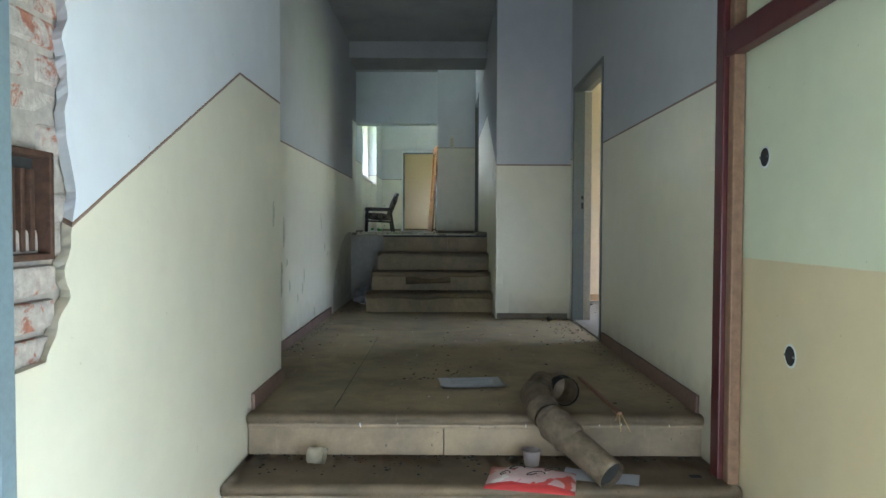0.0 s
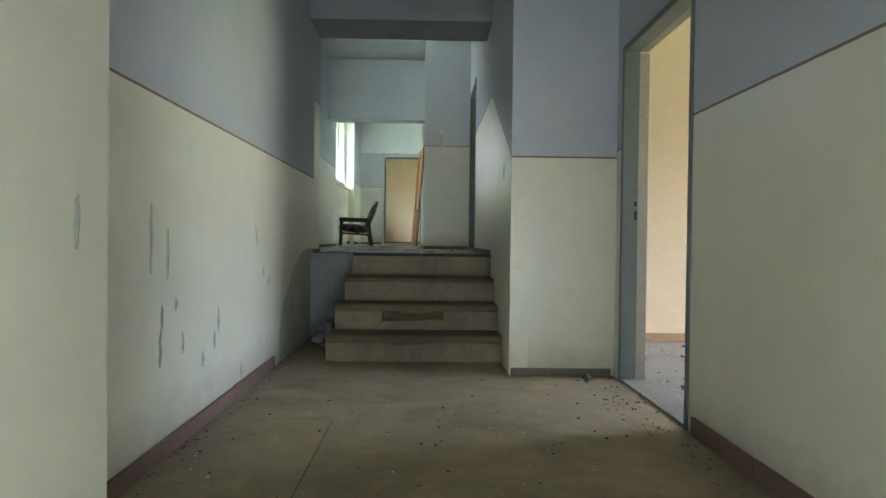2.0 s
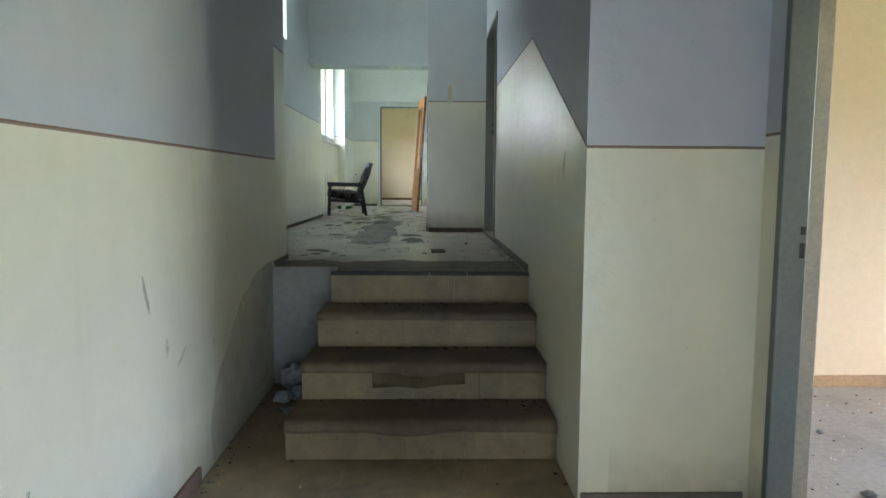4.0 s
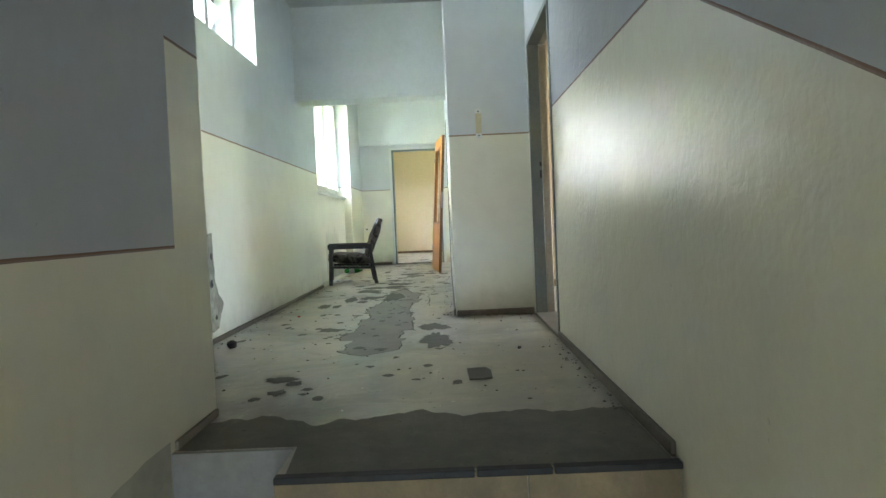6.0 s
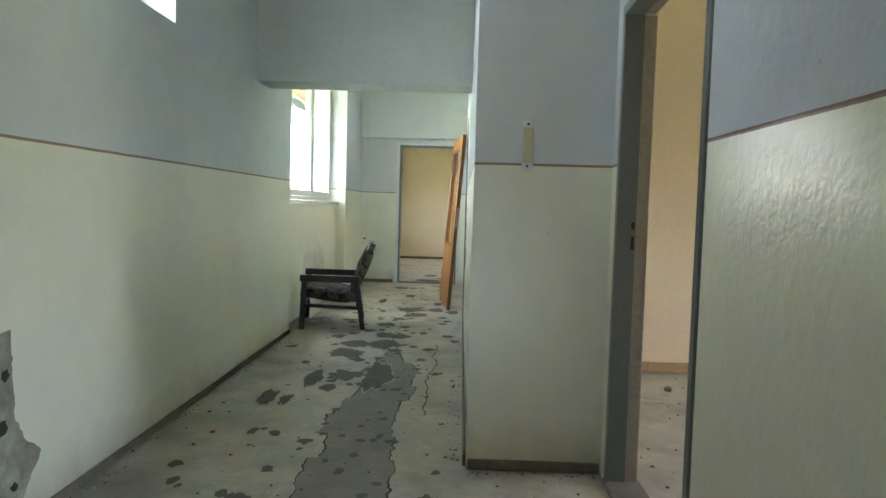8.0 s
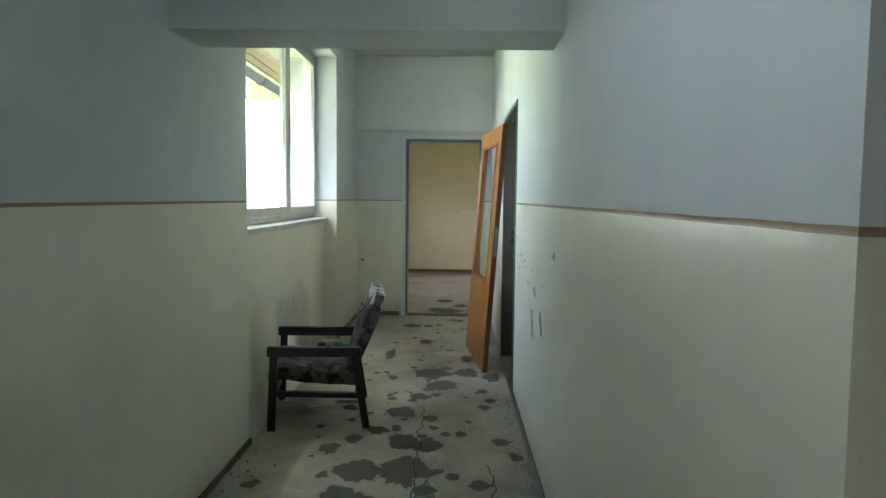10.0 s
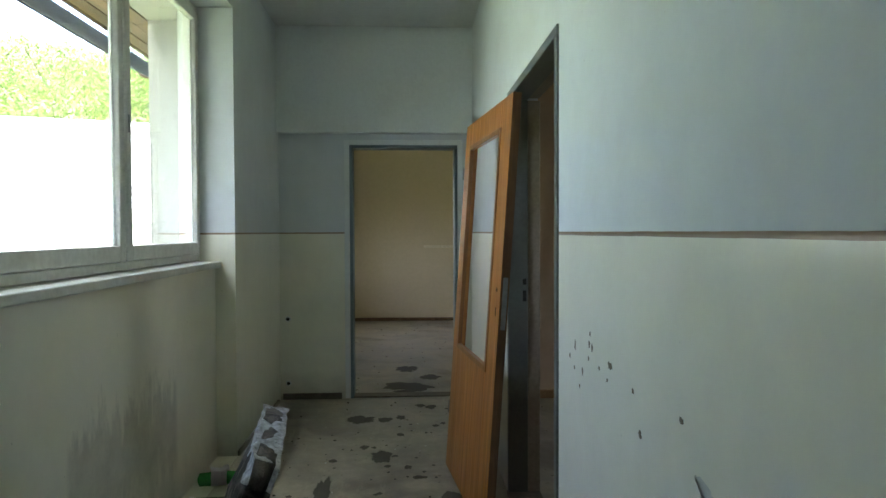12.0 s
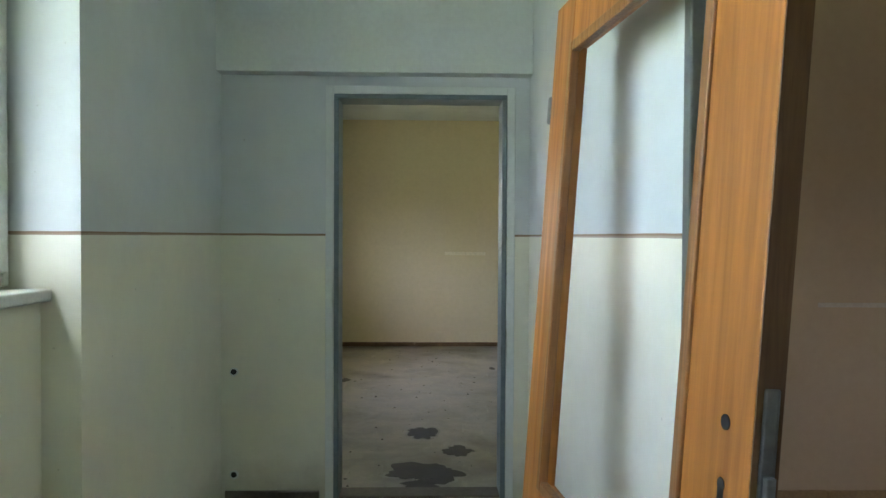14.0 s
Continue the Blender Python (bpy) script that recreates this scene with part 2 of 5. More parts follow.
def wood(name, light, dark, scale=1.0, rough=0.4, axis="Z"):
    m, nodes, links, bsdf = graph(name)
    at = nodes.new("ShaderNodeTexCoord").outputs["Object"]
    s = {"Z": (26, 26, 1.6), "Y": (26, 1.6, 26), "X": (1.6, 26, 26)}[axis]
    v = stretched(nodes, links, at, *[c * scale for c in s])
    g1 = noise_node(nodes, links, 1.0, 5, 0.62, v, 3.4)
    g2 = noise_node(nodes, links, 4.5, 4, 0.6, v)
    col = blend(nodes, links, ramp(nodes, links, g1, 0.3, 0.68), dark, light)
    col = blend(nodes, links, ramp(nodes, links, g2, 0.45, 0.7, 0, 0.4), col, tuple(c * 0.7 for c in dark))
    links.new(col, bsdf.inputs["Base Color"])
    links.new(ramp(nodes, links, g2, 0.3, 0.7, rough * 0.8, rough * 1.25), bsdf.inputs["Roughness"])
    bump(nodes, links, bsdf, g2, 0.08, 0.003)
    return m


M_oak = wood("honey_veneer", (0.52, 0.205, 0.04), (0.27, 0.09, 0.017), 0.34, 0.38)
M_oakedge = wood("brown_door_edge", (0.17, 0.085, 0.035), (0.10, 0.05, 0.02), 1.0, 0.5)
M_blackwood = wood("black_lacquered_wood", (0.022, 0.017, 0.014), (0.01, 0.008, 0.007), 1.0, 0.4, "X")
M_stick = wood("red_brown_stick", (0.24, 0.10, 0.05), (0.13, 0.05, 0.025), 1.0, 0.5)
M_soffit = wood("stained_soffit_boards", (0.2, 0.105, 0.04), (0.015, 0.009, 0.005), 0.35, 0.7, "Y")
M_metal = plain("dull_zinc", (0.35, 0.36, 0.36), 0.42, 0.9, grain=50, vary=0.3, relief=0.1, stains=0.3)

# ---- builders ----


def mesh_object(name, verts, faces, material, parent=None, label="", smooth=False):
    me = bpy.data.meshes.new(name)
    me.from_pydata([tuple(v) for v in verts], [], faces)
    me.validate()
    me.update()
    if smooth:
        me.polygons.foreach_set("use_smooth", [True] * len(me.polygons))
    me.materials.append(material)
    ob = new(name, me)
    if parent is not None:
        ob.parent = parent
    if label:
        ob["label"] = label
    return ob


def part(name, bm, material, parent=None, label="", smooth=False):
    """Links a bmesh as one mesh object under a thing or a part."""
    bmesh.ops.recalc_face_normals(bm, faces=bm.faces)
    me = bpy.data.meshes.new(name)
    bm.to_mesh(me)
    bm.free()
    if smooth:
        me.polygons.foreach_set("use_smooth", [True] * len(me.polygons))
    me.materials.append(material)
    ob = new(name, me)
    if parent is not None:
        ob.parent = parent
    if label:
        ob["label"] = label
    return ob


def empty(name, x, y, z, rz=0.0, rx=0.0, ry=0.0):
    ob = new(name)
    ob.empty_display_size = 0.1
    ob.matrix_world = pose(x, y, z, rx, ry, rz)
    return ob


def add_box(bm, x0, x1, y0, y1, z0, z1, bevel=0.0, m=None):
    vs = [bm.verts.new((x, y, z)) for x in (x0, x1) for y in (y0, y1) for z in (z0, z1)]
    fs = [(0, 1, 3, 2), (4, 6, 7, 5), (0, 4, 5, 1), (2, 3, 7, 6), (0, 2, 6, 4), (1, 5, 7, 3)]
    faces = [bm.faces.new([vs[i] for i in f]) for f in fs]
    if bevel:
        edges = {e for f in faces for e in f.edges}
        out = bmesh.ops.bevel(bm, geom=list(edges), offset=bevel, segments=2, affect="EDGES", profile=0.5)
        vs = list({v for f in out["faces"] for v in f.verts} | {v for v in vs if v.is_valid})
    if m is not None:
        bmesh.ops.transform(bm, matrix=m, verts=[v for v in vs if v.is_valid])
    return vs


def box(name, x0, x1, y0, y1, z0, z1, material, parent=None, bevel=0.0, label="", m=None):
    bm = bmesh.new()
    add_box(bm, x0, x1, y0, y1, z0, z1, bevel, m)
    return part(name, bm, material, parent, label)


def beam_between(bm, a, b, w, d, up=(0, 0, 1), bevel=0.0):
    """A squared bar from a to b, w wide and d deep."""
    a, b = Vector(a), Vector(b)
    z = (b - a).normalized()
    x = Vector(up).cross(z)
    if x.length < 1e-4:
        x = Vector((1, 0, 0))
    x.normalize()
    y = z.cross(x)
    m = Matrix((x, y, z)).transposed().to_4x4()
    m.translation = a
    add_box(bm, -w / 2, w / 2, -d / 2, d / 2, 0, (b - a).length, bevel, m)


def wall_grid(name, axis, face, side, thick, a0, a1, z0, z1, openings, material, label):
    """A wall along 'x' or 'y' with openings (a, b, low, high) cut through it. face: the plane of its seen side; side: where its body lies."""
    ca = sorted({a0, a1, *[v for o in openings for v in o[:2] if a0 < v < a1]})
    cz = sorted({z0, z1, *[v for o in openings for v in o[2:] if z0 < v < z1]})

    def solid(i, k):
        if not (0 <= i < len(ca) - 1 and 0 <= k < len(cz) - 1):
            return False
        am, zm = (ca[i] + ca[i + 1]) / 2, (cz[k] + cz[k + 1]) / 2
        return not any(o[0] < am < o[1] and o[2] < zm < o[3] for o in openings)

    bm = bmesh.new()
    cache = {}

    def vert(a, d, z):
        key = (round(a, 4), round(d, 4), round(z, 4))
        if key not in cache:
            cache[key] = bm.verts.new((d, a, z) if axis == "y" else (a, d, z))
        return cache[key]

    f, b = face, face + side * thick
    for i in range(len(ca) - 1):
        for k in range(len(cz) - 1):
            if not solid(i, k):
                continue
            l, r, lo, hi = ca[i], ca[i + 1], cz[k], cz[k + 1]
            for d in (f, b):
                bm.faces.new([vert(l, d, lo), vert(r, d, lo), vert(r, d, hi), vert(l, d, hi)])
            if not solid(i - 1, k):
                bm.faces.new([vert(l, f, lo), vert(l, b, lo), vert(l, b, hi), vert(l, f, hi)])
            if not solid(i + 1, k):
                bm.faces.new([vert(r, f, lo), vert(r, b, lo), vert(r, b, hi), vert(r, f, hi)])
            if not solid(i, k - 1):
                bm.faces.new([vert(l, f, lo), vert(l, b, lo), vert(r, b, lo), vert(r, f, lo)])
            if not solid(i, k + 1):
                bm.faces.new([vert(l, f, hi), vert(l, b, hi), vert(r, b, hi), vert(r, f, hi)])
    return tagged(part(name, bm, material), label, "wall", kind="structure")


def structure(ob, label, category):
    return tagged(ob, label, category, kind="structure")


# ---- large structure ----
ZU = 0.742
G = -0.558
RISE = 0.186

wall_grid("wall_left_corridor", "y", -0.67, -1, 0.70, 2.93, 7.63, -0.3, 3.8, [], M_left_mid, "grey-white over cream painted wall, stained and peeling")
# the opening is made up, it only lets the side fill lamp in
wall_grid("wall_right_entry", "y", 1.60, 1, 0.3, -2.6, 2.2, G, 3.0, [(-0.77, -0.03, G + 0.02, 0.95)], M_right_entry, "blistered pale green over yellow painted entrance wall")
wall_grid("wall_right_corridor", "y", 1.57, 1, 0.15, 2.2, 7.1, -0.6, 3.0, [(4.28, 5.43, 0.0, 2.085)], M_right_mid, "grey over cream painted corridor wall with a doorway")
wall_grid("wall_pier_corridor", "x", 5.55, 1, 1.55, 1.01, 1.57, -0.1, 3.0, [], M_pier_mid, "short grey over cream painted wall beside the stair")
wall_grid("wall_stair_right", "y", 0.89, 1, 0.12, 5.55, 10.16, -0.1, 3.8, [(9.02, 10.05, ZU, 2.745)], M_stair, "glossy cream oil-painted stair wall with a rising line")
wall_grid("wall_pier_hall", "x", 10.16, 1, 0.2, 0.442, 1.01, ZU - 0.1, 3.8, [], M_hall, "grey over cream painted hall pier")
wall_grid("wall_right_hall", "y", 0.292, 1, 0.15, 10.16, 17.43, ZU - 0.1, 3.9, [(14.15, 15.33, ZU, 2.81)], M_hall, "pale grey over cream painted hall wall with chipped paint")
WIN = (13.17, 16.02)
HIGH = (9.0, 10.74, 2.815, 3.45)
wall_grid("wall_left_hall", "y", -1.27, -1, 0.12, 7.63, 17.43, ZU - 0.1, 3.9, [(*WIN, ZU, 3.45), HIGH], M_hall, "pale green-grey over cream painted hall wall with a window niche")
wall_grid("wall_left_parapet", "y", -1.39, -1, 0.21, 7.63, 17.43, ZU - 0.1, 3.9, [(*WIN, 1.90, 3.45), HIGH], M_niche, "cream painted niche wall under the window, water-stained")
wall_grid("wall_left_outside", "y", -1.60, -1, 0.26, 7.63, 17.43, -0.6, 3.9, [(13.22, 16.26, 1.93, 3.44), (9.1, 10.64, 2.85, 3.41)], M_roughcast, "grey roughcast outside wall")
wall_grid("wall_end", "x", 17.43, 1, 0.15, -1.39, 0.442, ZU - 0.1, 3.9, [(-0.703, 0.176, ZU, 2.81)], M_hall, "pale grey over cream painted end wall with a doorway")
structure(box("beam_end", -1.27, 0.292, 17.345, 17.43, 2.9, 3.78, M_white), "shallow plastered beam over the end doorway", "beam")
structure(box("beam_stair", -0.67, 0.89, 7.05, 7.63, 2.745, 3.8, M_shaded_limewash), "plastered downstand beam over the stair", "beam")
structure(box("lintel_hall", -1.27, 0.292, 12.16, 12.5, 2.78, 3.8, M_white), "deep plastered lintel across the hall", "beam")
structure(box("ceiling_corridor", -1.1, 1.72, -2.6, 7.05, 2.93, 3.1, M_shaded_limewash), "plastered corridor ceiling, its limewash darkened for shade", "ceiling")
structure(box("ceiling_hall", -1.86, 4.6, 7.63, 17.43, 3.74, 3.95, M_ceiling), "off-white plastered hall ceiling", "ceiling")

# floors
structure(box("floor_corridor", -0.67, 1.57, 2.322, 7.19, -0.3, -0.004, M_screed), "bare screed under worn corridor linoleum", "floor")
structure(box("floor_entry", -0.5, 1.6, -1.39, 1.3, G - 0.2, G, M_concrete), "grey concrete entrance floor", "floor")
bm = bmesh.new()
add_box(bm, -1.79, 4.5, 7.21, 22.4, ZU - 0.3, ZU - 0.003)
add_box(bm, -0.273, 0.89, 6.94, 7.21, 0.0, ZU - 0.003)
structure(part("floor_hall", bm, M_lino_hall), "worn grey linoleum hall floor with torn patches", "floor")
structure(box("wall_notch", -0.67, -0.273, 7.19, 7.209, -0.05, ZU - 0.004, plain("grey_whitewash", (0.36, 0.345, 0.32), 0.9, grain=20, vary=0.2, relief=0.3, stains=0.4)), "whitewashed end of the raised floor beside the stair", "wall")

# rooms beyond the doors
wall_grid("wall_room_a_far", "x", 7.1, 1, 0.2, 1.57, 4.6, -0.1, 3.0, [], M_peach, "peach painted wall of the side room")
wall_grid("wall_room_a_window", "y", 4.5, 1, 0.2, 3.0, 7.1, -0.1, 3.0, [(4.2, 5.6, 0.75, 2.25)], M_peach, "peach painted window wall of the side room")
wall_grid("wall_room_a_near", "x", 3.0, -1, 0.2, 1.72, 4.6, -0.1, 3.0, [], M_peach, "peach painted wall of the side room")
structure(box("floor_room_a", 1.721, 4.5, 3.0, 7.1, -0.2, 0.0, M_concrete), "dusty bare floor of the side room", "floor")
structure(box("ceiling_room_a", 1.72, 4.6, 2.9, 7.2, 2.93, 3.1, M_ceiling), "white plastered side room ceiling", "ceiling")
wall_grid("wall_room_b_far", "x", 12.15, 1, 0.2, 0.442, 4.6, ZU - 0.1, 3.8, [], M_peach, "peach painted wall of the upper side room")
wall_grid("wall_room_b_window", "y", 4.5, 1, 0.2, 8.3, 12.15, ZU - 0.1, 3.8, [(9.2, 10.3, 1.7, 2.8)], M_peach, "peach painted window wall of the upper side room")
wall_grid("wall_room_b_near", "x", 8.3, -1, 0.2, 1.01, 4.6, ZU - 0.1, 3.8, [], M_peach, "peach painted wall of the upper side room")
wall_grid("wall_room_c_far", "x", 17.35, 1, 0.2, 0.442, 4.2, ZU - 0.1, 3.8, [], M_brown, "buff painted wall of the dim side room")
wall_grid("wall_room_c_window", "y", 4.0, 1, 0.2, 13.0, 17.35, ZU - 0.1, 3.8, [(14.6, 15.3, 1.9, 2.7)], M_brown, "buff painted window wall of the dim side room")
wall_grid("wall_room_c_near", "x", 13.0, -1, 0.2, 0.442, 4.2, ZU - 0.1, 3.8, [], M_brown, "buff painted wall of the dim side room")
wall_grid("wall_room_e_far", "x", 22.3, 1, 0.2, -1.8, 1.8, ZU - 0.1, 3.6, [], M_olive, "ochre painted wall of the end room")
wall_grid("wall_room_e_left", "y", -1.6, -1, 0.2, 17.44, 22.3, ZU - 0.1, 3.6, [(19.5, 20.6, 1.8, 2.8)], M_olive, "ochre painted window wall of the end room")
wall_grid("wall_room_e_right", "y", 1.6, 1, 0.2, 17.58, 22.3, ZU - 0.1, 3.6, [], M_olive, "ochre painted wall of the end room")
wall_grid("wall_room_e_near", "x", 17.58, 1, 0.02, -1.6, -0.8, ZU - 0.1, 3.6, [], M_olive, "ochre painted wall beside the end doorway")
structure(box("ceiling_room_e", -1.8, 1.8, 17.58, 22.5, 3.5, 3.7, M_ceiling), "plastered end room ceiling", "ceiling")
wall_grid("wall_entrance", "x", -0.82, -1, 0.25, -0.6, 1.9, G, 3.0, [(-0.45, 1.45, G, 1.9)], M_right_entry, "entrance wall with the open outer doorway")

# outside
structure(box("ground", -900, 900, -900, 900, -0.9, -0.6, plain("sunlit_grass", (0.13, 0.16, 0.085), 0.95, grain=3, vary=0.3, relief=0.3, stains=0.3, stain_colour=(0.12, 0.2, 0.05))), "dry green grass outside the building", "ground")
# unseen wall, added to keep low sky light out of the corridor
wall_grid("wall_sky_blocker", "x", -9.0, -1, 0.3, -30, 30, -0.6, 4.5, [], plain("dark_sky_blocker", (0.09, 0.1, 0.11), 0.95, vary=0.3, relief=0.4), "unseen dark wall added to block low sky before the entrance")
# made-up slab out of view: stops sun and high sky reaching the doorway
structure(box("canopy", -0.9, 2.2, -6.0, -1.41, 1.95, 2.1, M_concrete), "unseen slab added to block sun and sky over the entrance", "canopy")
# invented dark ground, so sunlight doesn't bounce up into the corridor
structure(box("yard_bounce_blocker", -25, 25, -8.99, -1.41, -0.62, -0.59, plain("dark_bounce_blocker", (0.05, 0.05, 0.052), 0.95, grain=40, vary=0.4, relief=0.4)), "unseen dark ground added to cut bounced light at the entrance", "pavement")

# entrance wall on the window side of the stair: plaster broken away over brick
wall_grid("wall_left_entry", "y", -0.455, -1, 0.03, -2.6, 2.93, G, 3.0, [(0.2, 1.0, 0.50, 3.0)], M_left_entry, "white painted entrance wall with broken plaster")
wall_grid("wall_left_core", "y", -0.497, -1, 0.6, -2.6, 2.93, G, 3.0, [], plain("lime_mortar", (0.42, 0.37, 0.32), 0.95, grain=30, vary=0.3, relief=0.8, stains=0.3), "mortar bed of the bare brickwork")


def broken_edge(z):
    """How far the broken plaster reaches at a height."""
    return 0.885 + 0.05 * noise.noise((3.1, 0, z * 5)) + 0.03 * noise.noise((9.0, 0, z * 17)) - 0.16 * max(0, 0.66 - z) / 0.16 * (1 if z < 0.66 else 0)


bm = bmesh.new()
rows = 150
lo, hi = 0.50, 3.0
left_f, left_b, right_f = [], [], []
for k in range(rows + 1):
    z = lo + (hi - lo) * k / rows
    e = broken_edge(z) if z > 0.52 else 0.22
    left_f.append(bm.verts.new((-0.455, e, z)))
    left_b.append(bm.verts.new((-0.493, e + 0.022 + 0.02 * noise.noise((1, 5, z * 30)), z)))
    right_f.append(bm.verts.new((-0.455, 1.0, z)))
for k in range(rows):
    bm.faces.new([left_f[k], right_f[k], right_f[k + 1], left_f[k + 1]])
    bm.faces.new([left_b[k], left_f[k], left_f[k + 1], left_b[k + 1]])
structure(part("wall_left_plaster_edge", bm, M_left_entry), "ragged edge of white painted plaster", "wall")

def smeared_brick():
    """Red brick with old mortar and plaster smeared over most of it."""
    m, nodes, links, bsdf = graph("worn_red_brick")
    at = world_place(nodes)
    grain = noise_node(nodes, links, 40, 6, 0.7, at)
    smear = noise_node(nodes, links, 9, 6, 0.7, at, 0.6)
    col = blend(nodes, links, ramp(nodes, links, grain, 0.3, 0.7), (0.24, 0.09, 0.055), (0.4, 0.17, 0.11))
    pale = blend(nodes, links, ramp(nodes, links, grain, 0.3, 0.7), (0.3, 0.26, 0.23), (0.5, 0.44, 0.39))
    links.new(blend(nodes, links, ramp(nodes, links, smear, 0.41, 0.47), col, pale), bsdf.inputs["Base Color"])
    bsdf.inputs["Roughness"].default_value = 0.92
    bump(nodes, links, bsdf, math_node(nodes, links, "ADD", grain, math_node(nodes, links, "MULTIPLY", smear, 3.0)), 0.8, 0.006)
    return m


M_brick = smeared_brick()
brick_wall = structure(empty("brickwork", -0.497, 0.6, 0.5), "bare red bricks smeared with old mortar", "brickwork")
brick_mesh = []
for v in range(3):
    bm = bmesh.new()
    add_box(bm, -0.05, 0.018 + 0.004 * v, 0, 0.235 - 0.01 * v, 0, 0.066, 0.009)
    for vert in bm.verts:
        vert.co += 0.006 * noise.noise_vector(vert.co * 22 + Vector((v * 7, 0, 0)))
    ob = part("brick", bm, M_brick, brick_wall)
    ob.location = (0, 0.02 + 0.01 * v, 0.02 + 0.08 * v)
    brick_mesh.append(ob.data)
rng = random.Random(4)
for row in range(3, 31):
    for col in range(-1, 3):
        y = -0.28 + col * 0.25 + (0.125 if row % 2 else 0) + rng.uniform(-0.006, 0.006)
        z = 0.02 + row * 0.08
        if 0.26 < z < 0.52 and 0.06 < y + 0.12 < 0.24:
            continue
        b = new("brick", rng.choice(brick_mesh))
        b.parent = brick_wall
        b.location = (rng.uniform(-0.017, -0.008), y, z)
        b.rotation_euler = (rng.uniform(-0.02, 0.02), 0, rng.uniform(-0.02, 0.02))

box_ob = tagged(empty("fuse_box_recess", -0.50, 0.64, 0.76), "rusty iron box standing open in bare brickwork", "fuse box")
M_rust = plain("rusty_iron", (0.11, 0.055, 0.035), 0.75, 0.3, grain=40, vary=0.5, relief=0.5, stains=0.5)
box("back", -0.003, 0.004, 0, 0.18, 0, 0.24, M_dark, box_ob)
for s in (0, 0.165):
    box("side", 0, 0.045, s, s + 0.015, 0, 0.24, M_rust, box_ob, 0.003)
for s in (0, 0.225):
    box("rim", 0, 0.045, 0.016, 0.164, s, s + 0.015, M_rust, box_ob, 0.003)
for k in range(4):
    box("slat", 0.006, 0.02, 0.03 + k * 0.034, 0.045 + k * 0.034, 0.02, 0.2, M_rust, box_ob, 0.002)

post = tagged(empty("steel_door_post", -0.44, 0.5, G), "blue-grey painted steel door post beside the bare brick", "door post")
box("post_face", 0, 0.06, 0, 0.055, 0, 3.4, M_bluegrey, post, 0.006)
box("post_rebate", -0.014, 0.03, 0.056, 0.09, 0, 3.4, M_bluegrey, post, 0.005)

# oxblood frame along the other entrance wall
frame_ob = tagged(empty("oxblood_door_frame", 1.53, 0.9, -RISE), "dark red painted wooden door frame with a transom", "door frame")
box("post", 0, 0.066, 1.12, 1.20, 0.004, 3.1, M_red, frame_ob, 0.006)
box("bead", 0.02, 0.066, 1.065, 1.118, 0.004, 3.1, plain("bare_brown_bead", (0.3, 0.17, 0.1), 0.55, vary=0.4), frame_ob, 0.005)
box("transom", 0.004, 0.062, -0.6, 1.118, 1.70, 1.80, M_red, frame_ob, 0.006)
box("post", 0, 0.066, -0.7, -0.605, -0.36, 3.1, M_red, frame_ob, 0.006)


# ---- stairs ----
def wavy_tread(name, parent, x0, x1, y0, y1, z, lip, sag, seed, material):
    """A sheet of linoleum over a step, rolled over its front edge; sag: how far the lip hangs loose."""
    bm = bmesh.new()
    nx, prof = 40, [(y1, 0.004), ((y0 + y1) / 2, 0.0042), (y0 + 0.02, 0.005), (y0 - 0.012, 0.004), (y0 - 0.024, -0.006), (y0 - 0.026, -lip * 0.5), (y0 - 0.022, -lip)]
    grid = []
    for i in range(nx + 1):
        x = x0 + (x1 - x0) * i / nx
        n = noise.noise((x * 2.6, seed, 0))
        n2 = noise.noise((x * 9, seed, 3))
        col = []
        for k, (y, dz) in enumerate(prof):
            fall = sag * max(0.0, n) if k >= 4 else 0
            out = -0.03 * sag / 0.04 * max(0, n) if k >= 5 else 0
            col.append(bm.verts.new((x, y + out + 0.002 * n2 * (k > 2), z + dz - fall * (k - 3) / 3 + 0.0015 * n2)))
        grid.append(col)
    for i in range(nx):
        for k in range(len(prof) - 1):
            bm.faces.new([grid[i][k], grid[i + 1][k], grid[i + 1][k + 1], grid[i][k + 1]])
    bmesh.ops.solidify(bm, geom=bm.faces[:], thickness=0.003)
    return part(name, bm, material, parent, smooth=True)


stair = structure(empty("stair_hall", 0, 0, 0), "four-step stair covered in worn brown linoleum", "stair")
lefts = (-0.354, -0.33, -0.302, -0.273)
for k in range(4):
    yf = (5.985, 6.285, 6.62, 6.93)[k]
    top = RISE * (k + 1) - (0.002 if k == 3 else 0)
    if k < 3:
        box("step_core", lefts[k] + 0.004, 0.889, yf + 0.012, 6.929, RISE * k, top - 0.001, M_concrete, stair)
    cut = (0.19, 0.55, 0.16, 0.45)[k]
    for a, b in ((lefts[k], cut - 0.0015), (cut + 0.0015, 0.886)):
        box("riser", a, b, yf, yf + 0.011, RISE * k + 0.004, top - 0.004, M_lino_step, stair, 0.002)
    if k < 3:
        wavy_tread("tread", stair, lefts[k], 0.884, yf, yf + 0.335, top, (0.045, 0.042, 0.03)[k], (0.03, 0.05, 0.008)[k], k * 3.7 + 1, M_tread)
for a, b in ((-0.27, 0.30), (0.306, 0.52), (0.526, 0.886)):
    box("nosing_strip", a, b, 6.912, 6.95, ZU - 0.016, ZU + 0.005, M_rubber, stair, 0.004)
bm = bmesh.new()
nx = 22
g = []
